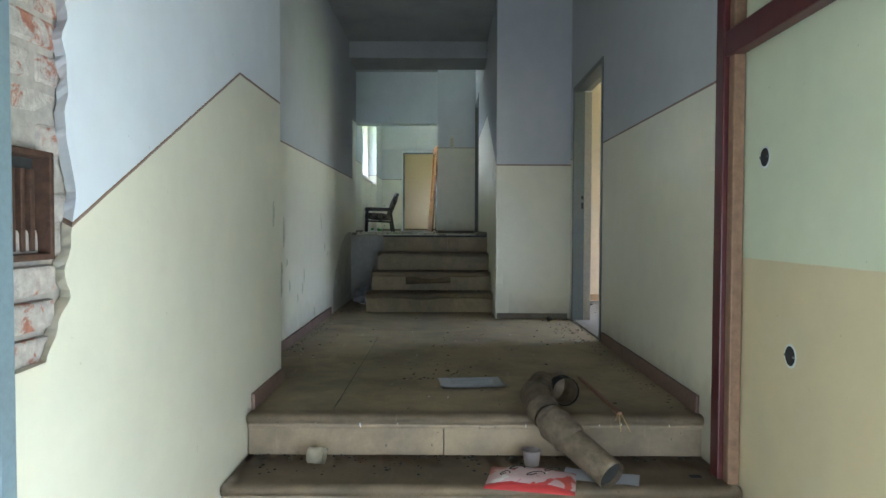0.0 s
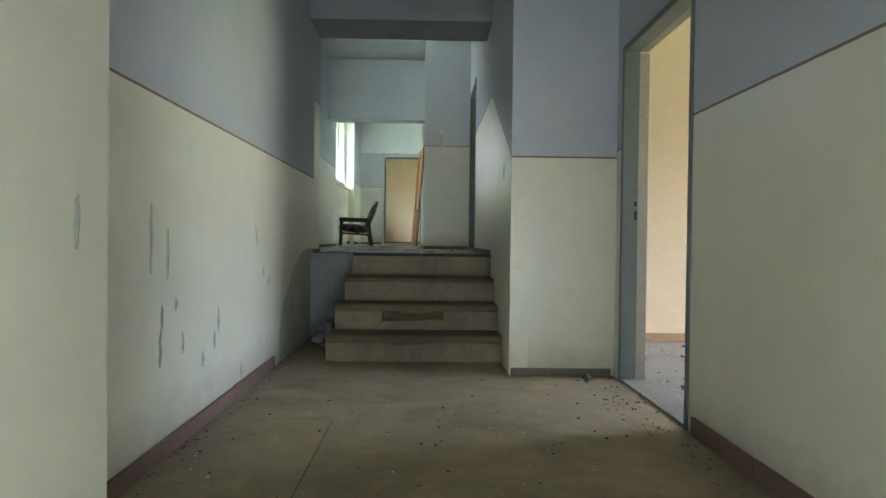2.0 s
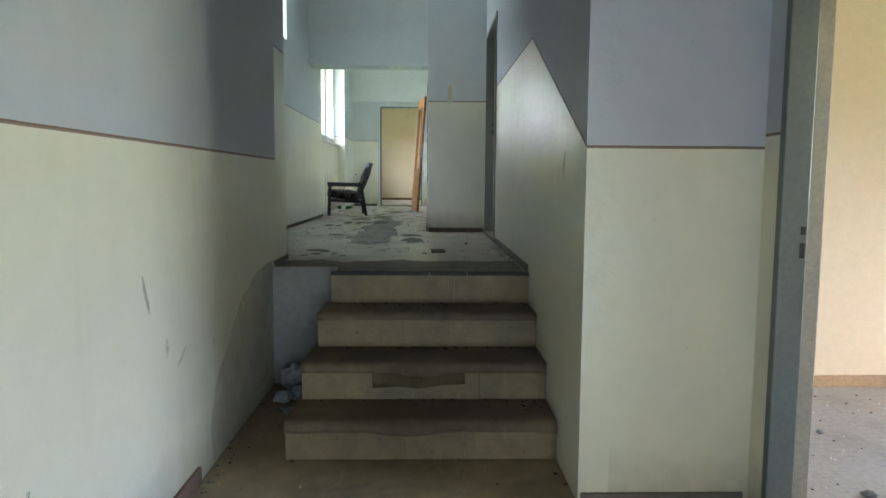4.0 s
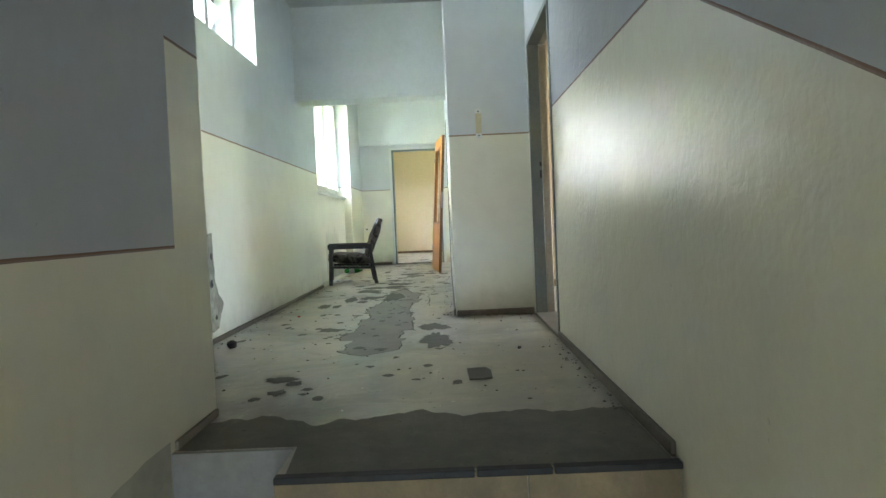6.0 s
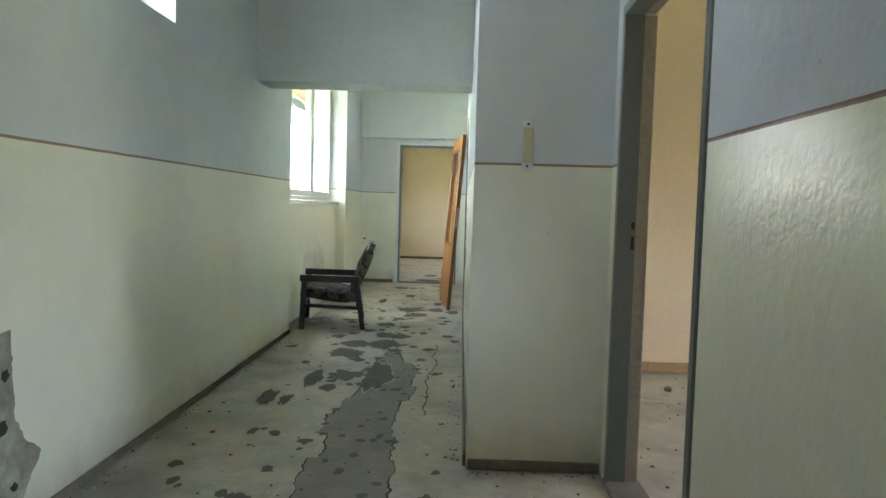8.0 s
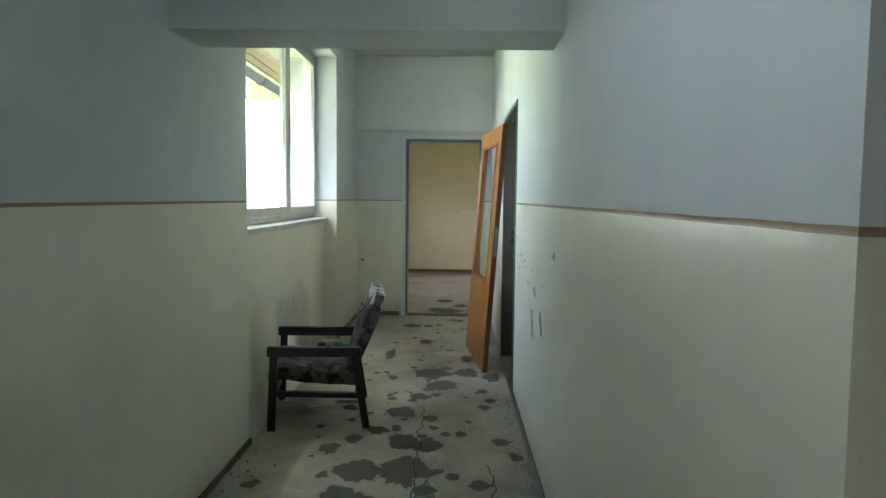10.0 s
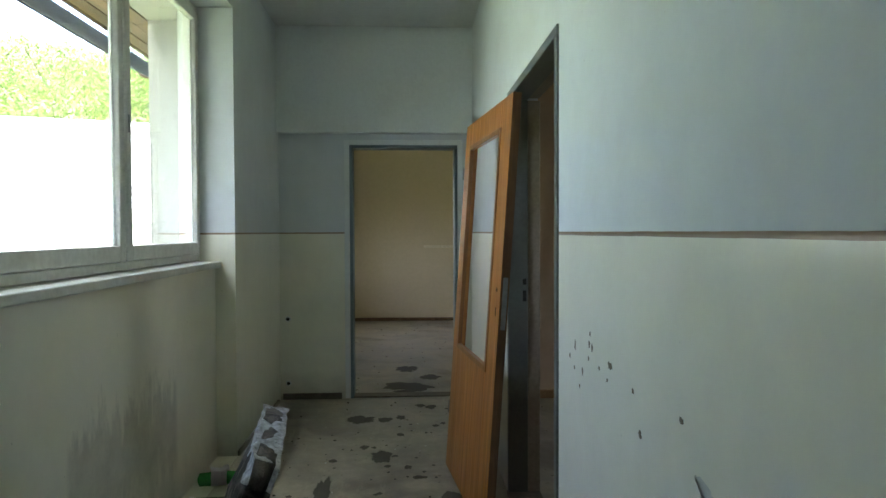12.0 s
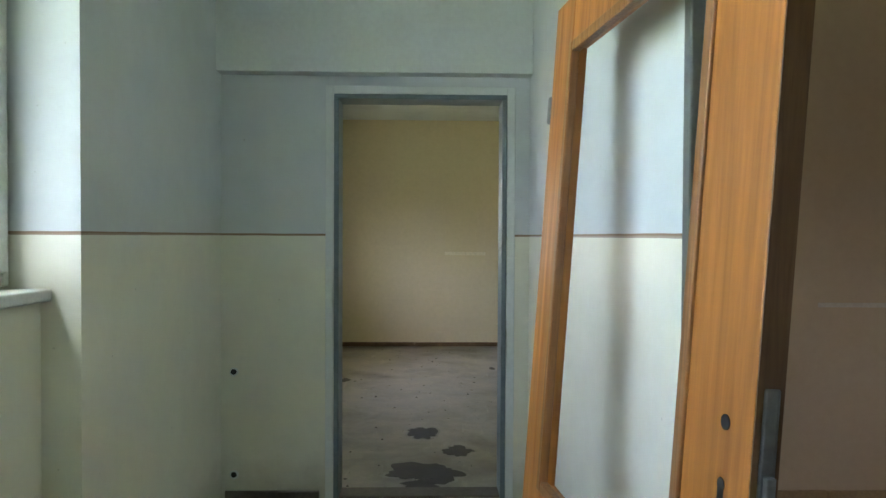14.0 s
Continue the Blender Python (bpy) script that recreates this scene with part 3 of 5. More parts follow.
for i in range(nx + 1):
    u = i / nx
    x = 0.02 + 0.46 * u
    belly = math.sin(math.pi * u)
    g.append([bm.verts.new((x, 6.279 - 0.022 * belly, 0.352 - 0.055 * belly * (0.6 + 0.4 * u))), bm.verts.new((x, 6.267 - 0.03 * belly, 0.325 - 0.065 * belly)), bm.verts.new((x, 6.277, 0.25 + 0.02 * u))])
for i in range(nx):
    for k in range(2):
        bm.faces.new([g[i][k], g[i + 1][k], g[i + 1][k + 1], g[i][k + 1]])
bmesh.ops.solidify(bm, geom=bm.faces[:], thickness=0.003)
part("torn_flap", bm, M_lino_step, stair, "torn linoleum flap sagging off the riser", smooth=True)

entry = structure(empty("stair_entry", 0, 0, 0), "entrance steps covered in scuffed brown linoleum", "stair")
for k in range(3):
    yf, top = 2.30 - 0.35 * k, -RISE * k
    box("step_core", -0.452, 1.598, yf + 0.014, 2.3 + 0.013 if k else 2.32, top - RISE, top - 0.002 - 0.006 * (k == 0), M_concrete, entry)
    for a, b in ((-0.45, 0.42), (0.424, 1.575)):
        box("riser", a, b, yf, yf + 0.012, top - RISE + 0.004, top - 0.03, M_lino_entry, entry, 0.002)
    wavy_tread("tread", entry, -0.45, 1.59, yf - 0.005, yf + (0.35 if k else 0.06), top, 0.034, 0.006, k * 5 + 20, M_lino_entry)
    box("nosing_strip", -0.449, 1.585, yf - 0.016, yf + 0.001, top - 0.058, top - 0.036, M_lino_entry, entry, 0.006)
for k in range(8):
    x = random.Random(k).uniform(-0.4, 1.5)
    box("scratch", x, x + 0.003, 2.272, 2.277, -0.032 - random.Random(k + 90).uniform(0, 0.02), -0.008, M_sill, entry)
box("bolt_hole", 1.43, 1.475, 2.03, 2.065, -RISE + 0.004, -RISE + 0.0075, M_dark, entry)

# corridor linoleum in sheets
sheets = structure(empty("floor_linoleum", 0, 0, 0), "worn tan linoleum sheets on the corridor floor", "floor")
for x0, x1, y0, y1 in ((-0.665, -0.088, 2.36, 4.45), (-0.665, -0.082, 4.455, 7.18), (-0.082, 1.565, 2.36, 6.02)):
    box("sheet", x0, x1, y0, y1, -0.004, 0.0, M_lino_mid, sheets)


# ---- skirting ----
def skirting(name, axis, a0, a1, face, side, z, height, material, label, seed=0, depth=0.016):
    bm = bmesh.new()
    a = a0
    r = random.Random(seed)
    while a < a1 - 0.05:
        b = min(a1, a + r.uniform(1.1, 1.9))
        f0, f1 = sorted((face, face + side * depth * r.uniform(0.85, 1.1)))
        if axis == "y":
            add_box(bm, f0, f1, a, b - 0.003, z, z + height * r.uniform(0.95, 1.04), 0.004)
        else:
            add_box(bm, a, b - 0.003, f0, f1, z, z + height * r.uniform(0.95, 1.04), 0.004)
        a = b
    return structure(part(name, bm, material), label, "skirting")


SK = "red-brown painted wooden skirting, chipped"
skirting("baseboard_left_entry", "y", 2.36, 2.94, -0.455, 1, 0.001, 0.075, M_skirt, SK, 1)
skirting("baseboard_left_corridor", "y", 2.95, 5.75, -0.67, 1, 0.001, 0.075, M_skirt, SK, 2)
skirting("baseboard_right_corridor", "y", 2.33, 4.22, 1.57, -1, 0.001, 0.085, M_skirt, SK, 3)
skirting("baseboard_pier_corridor", "x", 0.90, 1.55, 5.55, -1, 0.001, 0.05, M_skirt_grey, "dusty brown skirting under the pier", 4)
SG = "dusty grey-brown hall skirting with crumbling edge"
skirting("baseboard_stair_wall", "y", 6.98, 8.99, 0.89, -1, ZU, 0.042, M_skirt_grey, SG, 5)
skirting("baseboard_pier_hall", "x", 0.30, 0.885, 10.16, -1, ZU, 0.045, M_skirt_grey, SG, 6)
skirting("baseboard_left_hall", "y", 7.66, 13.17, -1.27, 1, ZU, 0.034, M_skirt_grey, SG, 7)
skirting("baseboard_left_niche", "y", 16.02, 17.34, -1.27, 1, ZU, 0.034, M_skirt_grey, SG, 8)
skirting("baseboard_right_hall", "y", 10.18, 14.08, 0.292, -1, ZU, 0.055, M_skirt_grey, SG, 9)
skirting("baseboard_end", "x", -1.25, -0.77, 17.43, -1, ZU, 0.05, M_skirt_grey, SG, 10)
M_skirt_rot = plain("rotten_brown_skirting", (0.2, 0.12, 0.055), 0.8, grain=14, vary=0.7, relief=0.4, stains=0.7, stain_colour=(0.03, 0.025, 0.02))
SO = "ochre painted skirting of the side room"
skirting("baseboard_room_a", "x", 1.75, 4.4, 7.1, -1, 0.001, 0.075, M_skirt_ochre, SO, 11)
skirting("baseboard_room_b", "x", 0.6, 4.4, 12.15, -1, ZU, 0.075, M_skirt_ochre, SO, 12)
skirting("baseboard_room_c", "x", 0.5, 3.9, 17.35, -1, ZU, 0.07, M_skirt_ochre, SO, 13)
skirting("baseboard_room_e", "x", -1.55, 1.5, 22.3, -1, ZU, 0.05, M_skirt_rot, "rotten brown skirting of the end room", 14)
skirting("baseboard_stairside", "y", 7.22, 7.62, -0.67, 1, ZU, 0.03, M_skirt_grey, SG, 15)


# ---- door frames ----
M_tanpaint = plain("tan_frame_paint", (0.34, 0.29, 0.22), 0.5, grain=50, vary=0.25, relief=0.1, stains=0.3)


def steel_frame(name, x, side, depth, y0, y1, z0, z1, material, label, keep=True):
    """A pressed steel door frame in a wall along y; x: the wall's face, side: the way through it."""
    ob = structure(empty(name, x, y0, z0), label, "door frame")
    w, h = y1 - y0, z1 - z0

    def bar(n, a0, a1, b0, b1, c0, c1):
        lo, hi = sorted((side * a0, side * a1))
        return box(n, lo, hi, b0, b1, c0, c1, M_tanpaint if n.endswith("rebate") else material, ob, 0.004)

    for far in (False, True):
        b = lambda p, q: (w - q, w - p) if far else (p, q)
        bar("jamb", -0.008, depth * 0.62, *b(0.001, 0.040), 0.001, h - 0.0405)
        bar("jamb_rebate", depth * 0.62 + 0.001, depth + 0.008, *b(0.001, 0.026), 0.001, h - 0.0405)
    bar("head", -0.008, depth * 0.62, 0.001, w - 0.001, h - 0.040, h - 0.001)
    bar("head_rebate", depth * 0.62 + 0.001, depth + 0.008, 0.001, w - 0.001, h - 0.026, h - 0.001)
    if keep:
        for zz, hh in ((1.09, 0.03), (1.005, 0.055)):
            lo, hi = sorted((side * depth * 0.44, side * depth * 0.56))
            box("strike_hole", lo, hi, w - 0.0425, w - 0.0402, zz, zz + hh, M_dark, ob, label="black strike hole")
    return ob


steel_frame("door_1", 1.57, 1, 0.15, 4.28, 5.43, 0.0, 2.085, M_steel, "grey painted steel door frame, its door missing")
steel_frame("door_2", 0.89, 1, 0.12, 9.02, 10.05, ZU, 2.745, M_steel, "grey painted steel door frame with a wooden threshold")
steel_frame("door_3", 0.292, 1, 0.15, 14.15, 15.33, ZU, 2.81, M_steel, "grey-green painted steel door frame behind a leaning leaf")
structure(box("threshold_door_1", 1.572, 1.72, 4.32, 5.39, 0.0, 0.012, M_concrete, bevel=0.004), "crumbled concrete threshold", "threshold")
structure(box("threshold_door_2", 0.875, 1.03, 9.02, 10.05, ZU, ZU + 0.022, M_skirt_grey, bevel=0.005), "worn brown wooden threshold", "threshold")
structure(box("threshold_door_3", 0.28, 0.45, 14.15, 15.33, ZU, ZU + 0.022, M_skirt_grey, bevel=0.005), "worn brown wooden threshold", "threshold")
d4 = structure(empty("door_4", -0.703, 17.43, ZU), "thin blue-grey steel door frame in the end wall", "door frame")
W4, H4 = 0.879, 2.068
for a, b in ((0.001, 0.026), (W4 - 0.026, W4 - 0.001)):
    box("jamb", a, b, -0.012, 0.158, 0.001, H4 - 0.0255, M_bluegrey, d4, 0.004)
box("head", 0.001, W4 - 0.001, -0.012, 0.158, H4 - 0.025, H4 - 0.001, M_bluegrey, d4, 0.004)
for a, b in ((-0.042, -0.001), (W4 + 0.001, W4 + 0.042)):
    box("plaster_band", a, b, -0.006, 0.001, 0.001, H4 + 0.04, M_white, d4, 0.003)
box("plaster_band", -0.0005, W4 + 0.0005, -0.006, 0.001, H4 + 0.001, H4 + 0.04, M_white, d4, 0.003)
structure(box("threshold_door_4", -0.70, 0.172, 17.44, 17.57, ZU, ZU + 0.012, M_skirt_grey, bevel=0.004), "low worn threshold", "threshold")

# ---- windows ----
M_glass, gn, gl, gb = graph("window_glass")
gb.inputs["Base Color"].default_value = (0.95, 0.98, 0.97, 1)
gb.inputs["Transmission Weight"].default_value, gb.inputs["Roughness"].default_value, gb.inputs["IOR"].default_value = 1.0, 0.0, 1.45


def glazed(name, parent, x, y0, y1, z0, z1):
    ob = box(name, x - 0.002, x + 0.002, y0, y1, z0, z1, M_glass, parent)
    ob.visible_shadow = False
    return ob


def sash(parent, x, y0, y1, z0, z1, bar=0.055, thick=0.045):
    s = empty("sash", 0, 0, 0)
    s.parent = parent
    for a, b in ((y0, y0 + bar), (y1 - bar, y1)):
        box("stile", x - thick / 2, x + thick / 2, a, b, z0, z1, M_windowpaint, s, 0.006)
    for a, b in ((z0, z0 + bar * 1.25), (z1 - bar, z1)):
        box("rail", x - thick / 2 + 0.001, x + thick / 2 - 0.001, y0 + bar + 0.001, y1 - bar - 0.001, a, b, M_windowpaint, s, 0.006)
    for a, b in ((y0 + bar, y0 + bar + 0.012), (y1 - bar - 0.012, y1 - bar)):
        box("bead", x - thick / 2 + 0.006, x - 0.004, a, b, z0 + bar * 1.25 + 0.001, z1 - bar - 0.001, M_windowpaint, s, 0.003)
    glazed("pane", s, x, y0 + bar - 0.004, y1 - bar + 0.004, z0 + bar, z1 - bar + 0.004)
    return s


win = structure(empty("window_1", 0, 0, 0), "white painted two-light wooden casement window, paint flaking", "window")
y0, y1, z0, z1 = WIN[0], WIN[1], 1.955, 3.445
MUL = 14.92
for a, b in ((y0 + 0.001, y0 + 0.05), (y1 - 0.03, y1 - 0.001)):
    box("frame_post", -1.56, -1.48, a, b, z0 - 0.02, z1, M_windowpaint, win, 0.006)
for a, b in ((z0 - 0.02, z0 + 0.02), (z1 - 0.04, z1)):
    box("frame_rail", -1.559, -1.481, y0 + 0.051, y1 - 0.031, a, b, M_windowpaint, win, 0.006)
box("mullion", -1.535, -1.512, MUL - 0.006, MUL + 0.03, z0 + 0.021, z1 - 0.041, plain("weathered_mullion", (0.22, 0.2, 0.17), 0.6, vary=0.4, stains=0.4), win, 0.004)
sash(win, -1.488, y0 + 0.052, MUL - 0.005, z0 + 0.022, z1 - 0.042)
sash(win, -1.488, MUL + 0.018, y1 - 0.032, z0 + 0.022, z1 - 0.042)
box("latch", -1.468, -1.458, MUL + 0.03, MUL + 0.045, 2.55, 2.63, M_metal, win, 0.003)
sill = structure(box("window_sill", -1.56, -1.352, WIN[0] + 0.002, WIN[1] - 0.002, 1.892, 1.93, M_sill, bevel=0.007), "white painted window sill, chipped and dusty", "sill")

hw = structure(empty("window_2", 0, 0, 0), "high white painted three-light window", "window")
hy0, hy1, hz0, hz1 = HIGH
for a, b in ((hz0 + 0.001, hz0 + 0.05), (hz1 - 0.05, hz1 - 0.001)):
    box("frame_rail", -1.53, -1.45, hy0 + 0.051, hy1 - 0.051, a, b, M_windowpaint, hw, 0.006)
for a, b in ((hy0 + 0.001, hy0 + 0.05), (hy1 - 0.05, hy1 - 0.001)):
    box("frame_post", -1.53, -1.45, a, b, hz0 + 0.001, hz1 - 0.001, M_windowpaint, hw, 0.006)
for c in (9.42, 10.1):
    box("mullion", -1.53, -1.45, c - 0.04, c + 0.04, hz0 + 0.051, hz1 - 0.051, M_windowpaint, hw, 0.006)
for a, b in ((hy0 + 0.04, 9.39), (9.45, 10.07), (10.13, hy1 - 0.04)):
    glazed("pane", hw, -1.49, a, b, hz0 + 0.04, hz1 - 0.04)

# eaves seen through the window
eaves = structure(empty("eaves", 0, 0, 0), "stained board soffit with a grey half-round gutter", "eaves")
for k in range(6):
    box("board", -2.62 + k * 0.128, -2.62 + k * 0.128 + 0.12, 6.0, 20.0, 3.74 + 0.004 * (k % 2), 3.765 + 0.004 * (k % 2), M_soffit, eaves, 0.004)
box("fascia", -2.66, -2.63, 6.0, 20.0, 3.735, 3.86, M_soffit, eaves, 0.004)
bm = bmesh.new()
seg = 14
for y in (6.0, 20.0):
    for k in range(seg + 1):
        a = math.pi * k / seg
        bm.verts.new((-2.74 + 0.078 * math.cos(a), y, 3.70 - 0.09 * math.sin(a)))
bm.verts.ensure_lookup_table()
for k in range(seg):
    bm.faces.new([bm.verts[k], bm.verts[k + 1], bm.verts[seg + 2 + k], bm.verts[seg + 1 + k]])
bmesh.ops.solidify(bm, geom=bm.faces[:], thickness=0.004)
part("gutter", bm, plain("weathered_zinc", (0.22, 0.25, 0.26), 0.6, 0.4, grain=20, vary=0.3), eaves, smooth=True)
for yb in (9.0, 11.4, 13.8, 16.2, 18.6):
    bm = bmesh.new()
    for k in range(10):
        a0, a1 = math.pi * k / 10, math.pi * (k + 1) / 10
        beam_between(bm, (-2.74 + 0.086 * math.cos(a0), yb, 3.70 - 0.098 * math.sin(a0)), (-2.74 + 0.086 * math.cos(a1), yb, 3.70 - 0.098 * math.sin(a1)), 0.03, 0.006, (0, 1, 0))
    part("bracket", bm, M_rust, eaves)
box("roof_deck", -2.7, 5.0, 6.0, 23.0, 3.96, 4.1, M_concrete, eaves)


# ---- armchair ----
def armchair():
    """Its front looks to -x; the origin lies on the floor in its middle."""
    ch = tagged(empty("armchair", -0.978, 13.73, ZU, 8.5), "black wooden armchair with a torn mouldy patterned cover", "armchair")
    for s in (-1, 1):
        y = s * 0.32
        bm = bmesh.new()
        beam_between(bm, (-0.275, y, 0), (-0.255, y, 0.458), 0.048, 0.036, (0, 1, 0), 0.005)
        part("front_leg", bm, M_blackwood, ch)
        bm = bmesh.new()
        beam_between(bm, (0.285, y, 0), (0.215, y, 0.448), 0.044, 0.036, (0, 1, 0), 0.005)
        part("rear_leg", bm, M_blackwood, ch)
        bm = bmesh.new()
        beam_between(bm, (-0.295, y, 0.475), (0.25, y, 0.465), 0.06, 0.036, (0, 1, 0), 0.007)
        part("armrest", bm, M_blackwood, ch)
        bm = bmesh.new()
        beam_between(bm, (-0.27, y * 0.99, 0.225), (0.255, y * 0.99, 0.20), 0.03, 0.05, (0, 1, 0), 0.005)
        part("side_rail", bm, M_blackwood, ch)
    for x, z in ((-0.255, 0.235), (0.235, 0.215)):
        bm = bmesh.new()
        beam_between(bm, (x, -0.305, z), (x, 0.305, z), 0.03, 0.05, (0, 0, 1), 0.005)
        part("cross_rail", bm, M_blackwood, ch)
    m, nodes, links, bsdf = graph("mouldy_patterned_cloth")
    at = nodes.new("ShaderNodeTexCoord").outputs["Object"]
    pat = noise_node(nodes, links, 9, 4, 0.65, at, 1.4)
    weave = noise_node(nodes, links, 140, 3, 0.6, at)
    mould = noise_node(nodes, links, 5, 4, 0.7, at)
    col = blend(nodes, links, ramp(nodes, links, pat, 0.44, 0.56), (0.02, 0.015, 0.013), (0.12, 0.10, 0.085))
    col = blend(nodes, links, ramp(nodes, links, mould, 0.6, 0.75, 0, 0.5), col, (0.42, 0.40, 0.40))
    col = blend(nodes, links, ramp(nodes, links, weave, 0.35, 0.7, 0, 0.4), col, (0.03, 0.025, 0.02))
    links.new(col, bsdf.inputs["Base Color"])
    bsdf.inputs["Roughness"].default_value = 0.95
    bump(nodes, links, bsdf, math_node(nodes, links, "ADD", weave, pat), 0.6, 0.006)

    def cushion(name, sx, sy, sz, mat, at_pose, label):
        bm = bmesh.new()
        add_box(bm, -sx / 2, sx / 2, -sy / 2, sy / 2, -sz / 2, sz / 2)
        bmesh.ops.subdivide_edges(bm, edges=bm.edges[:], cuts=9, use_grid_fill=True)
        for v in bm.verts:
            u, w = v.co.x / sx * 2, v.co.y / sy * 2
            puff = (1 - abs(u) ** 3) * (1 - abs(w) ** 3)
            v.co.z *= 0.62 + 0.55 * puff
            v.co += 0.012 * noise.noise_vector(v.co * 9) + 0.005 * noise.noise_vector(v.co * 30)
        bmesh.ops.transform(bm, matrix=at_pose, verts=bm.verts)
        return part(name, bm, mat, ch, label, smooth=True)

    cushion("seat_cushion", 0.53, 0.57, 0.13, m, pose(-0.03, 0, 0.315, 0, 6, 0), "sagging grey-brown patterned seat")
    cushion("backrest_cushion", 0.56, 0.56, 0.085, m, pose(0.27, 0, 0.535, 0, -69, 0), "padded back with white mould on top")
    bm = bmesh.new()
    add_box(bm, -0.04, 0.035, -0.27, 0.27, -0.05, 0.022)
    bmesh.ops.subdivide_edges(bm, edges=bm.edges[:], cuts=14, use_grid_fill=True)
    for v in bm.verts:
        v.co += 0.014 * noise.noise_vector(v.co * 14) + 0.008 * noise.noise_vector(v.co * 45)
    bmesh.ops.transform(bm, matrix=pose(0.366, 0, 0.775, 0, 20, 0), verts=bm.verts)
    part("mould_crust", bm, plain("white_mould", (0.72, 0.72, 0.76), 0.95, grain=45, vary=0.8, relief=0.8, stains=0.5), ch, "white mouldy crust on the top edge", smooth=True)
    return ch


armchair()

# ---- leaning door leaf ----
P0, P1 = Vector((0.103, 14.79, ZU + 0.003)), Vector((-0.012, 15.81, ZU + 0.003))
TOP = Vector((0.243, 14.72, 2.675))
ux = (P1 - P0).normalized()
uz = TOP - P0
uz = (uz - ux * uz.dot(ux)).normalized()
uy = uz.cross(ux)
leaf = tagged(new("door_leaf"), "honey-coloured veneered door leaf leaning in a doorway, pane gone", "door")
mw = Matrix((ux, uy, uz)).transposed().to_4x4()
mw.translation = P0
leaf.matrix_world = mw
LW, LH, LT = 1.02, 1.97, 0.04
GX0, GX1, GZ0, GZ1 = 0.18, LW - 0.15, 0.72, LH - 0.14
sgn = 1.0 if uy.x > 0 else -1.0


def leaf_box(name, a0, a1, c0, c1, d0=0.0, d1=LT, mat=None, bevel=0.002, parent=leaf, label=""):
    lo, hi = sorted((sgn * d0, sgn * d1))
    return box(name, a0, a1, lo, hi, c0, c1, mat or M_oak, parent, bevel, label)


leaf_box("stile", 0, GX0 - 0.0005, 0, LH)
leaf_box("stile", GX1 + 0.0005, LW, 0, LH)
leaf_box("bottom_panel", GX0, GX1, 0, GZ0)
leaf_box("top_rail", GX0, GX1, GZ1, LH)
leaf_box("edge_band", -0.0025, -0.0003, 0, LH, 0.001, LT - 0.001, M_oakedge, 0.0)
M_beadwood = wood("brown_glazing_bead", (0.32, 0.14, 0.045), (0.2, 0.08, 0.025), 1.0, 0.4)
for a, b in ((GX0 - 0.012, GX0 + 0.014), (GX1 - 0.014, GX1 + 0.012)):
    leaf_box("glazing_bead", a, b, GZ0 - 0.012, GZ1 + 0.012, -0.006, 0.016, M_beadwood, 0.003)
for a, b in ((GZ0 - 0.012, GZ0 + 0.014), (GZ1 - 0.014, GZ1 + 0.012)):
    leaf_box("glazing_bead", GX0 + 0.015, GX1 - 0.015, a, b, -0.006, 0.016, M_beadwood, 0.003)
lock = leaf_box("lock_plate", -0.006, -0.003, 0.93, 1.16, 0.010, 0.031, M_metal, 0.003, label="worn zinc lock faceplate")
leaf_box("latch_bolt", -0.017, -0.0065, 1.02, 1.05, 0.014, 0.027, M_metal, 0.002, lock)


def disc(name, cx, cz, r, d, mat, parent, seg=18):
    bm = bmesh.new()
    ring = [[bm.verts.new((cx + r * math.cos(2 * math.pi * k / seg), sgn * dd, cz + r * math.sin(2 * math.pi * k / seg))) for k in range(seg)] for dd in (-0.0008, d)]
    bm.faces.new(ring[0])
    for k in range(seg):
        bm.faces.new([ring[0][k], ring[0][(k + 1) % seg], ring[1][(k + 1) % seg], ring[1][k]])
    return part(name, bm, mat, parent)


disc("handle_hole", 0.062, 1.10, 0.011, 0.02, M_dark, leaf)
disc("key_hole", 0.062, 1.015, 0.009, 0.02, M_dark, leaf)
leaf_box("key_slot", 0.055, 0.069, 0.985, 1.012, -0.0008, 0.01, M_dark, 0.0)
for zz in (1.66, 0.3):
    h = leaf_box("hinge", LW - 0.001, LW + 0.016, zz, zz + 0.075, -0.006, 0.012, M_metal, 0.005, label="zinc hinge knuckle")

# ---- wall damage and fittings ----


def blob_mesh(name, seed, n=26, rough=0.35, thick=0.003):
    """A ragged flat piece of unit size, on z from 0 to thick."""
    bm = bmesh.new()
    top, low = [], []
    for k in range(n):
        a = 2 * math.pi * k / n
        r = 0.85 + rough * noise.noise((math.cos(a) * 1.6 + seed * 7.3, math.sin(a) * 1.6, seed)) + rough * 0.6 * noise.noise((math.cos(a) * 5 + seed * 3.1, math.sin(a) * 5, seed + 9))
        r = max(0.35, r)
        top.append(bm.verts.new((r * math.cos(a), r * math.sin(a), thick)))
        low.append(bm.verts.new((r * 1.04 * math.cos(a), r * 1.04 * math.sin(a), 0)))
    bm.faces.new(top)
    for k in range(n):
        bm.faces.new([low[k], low[(k + 1) % n], top[(k + 1) % n], top[k]])
    return bm


# bare plaster on the hall wall
bm = bmesh.new()
ring = []
corners = ((8.78, 0.86), (9.46, 0.82), (9.56, 0.98), (9.43, 1.12), (9.41, 1.44), (8.8, 1.47))
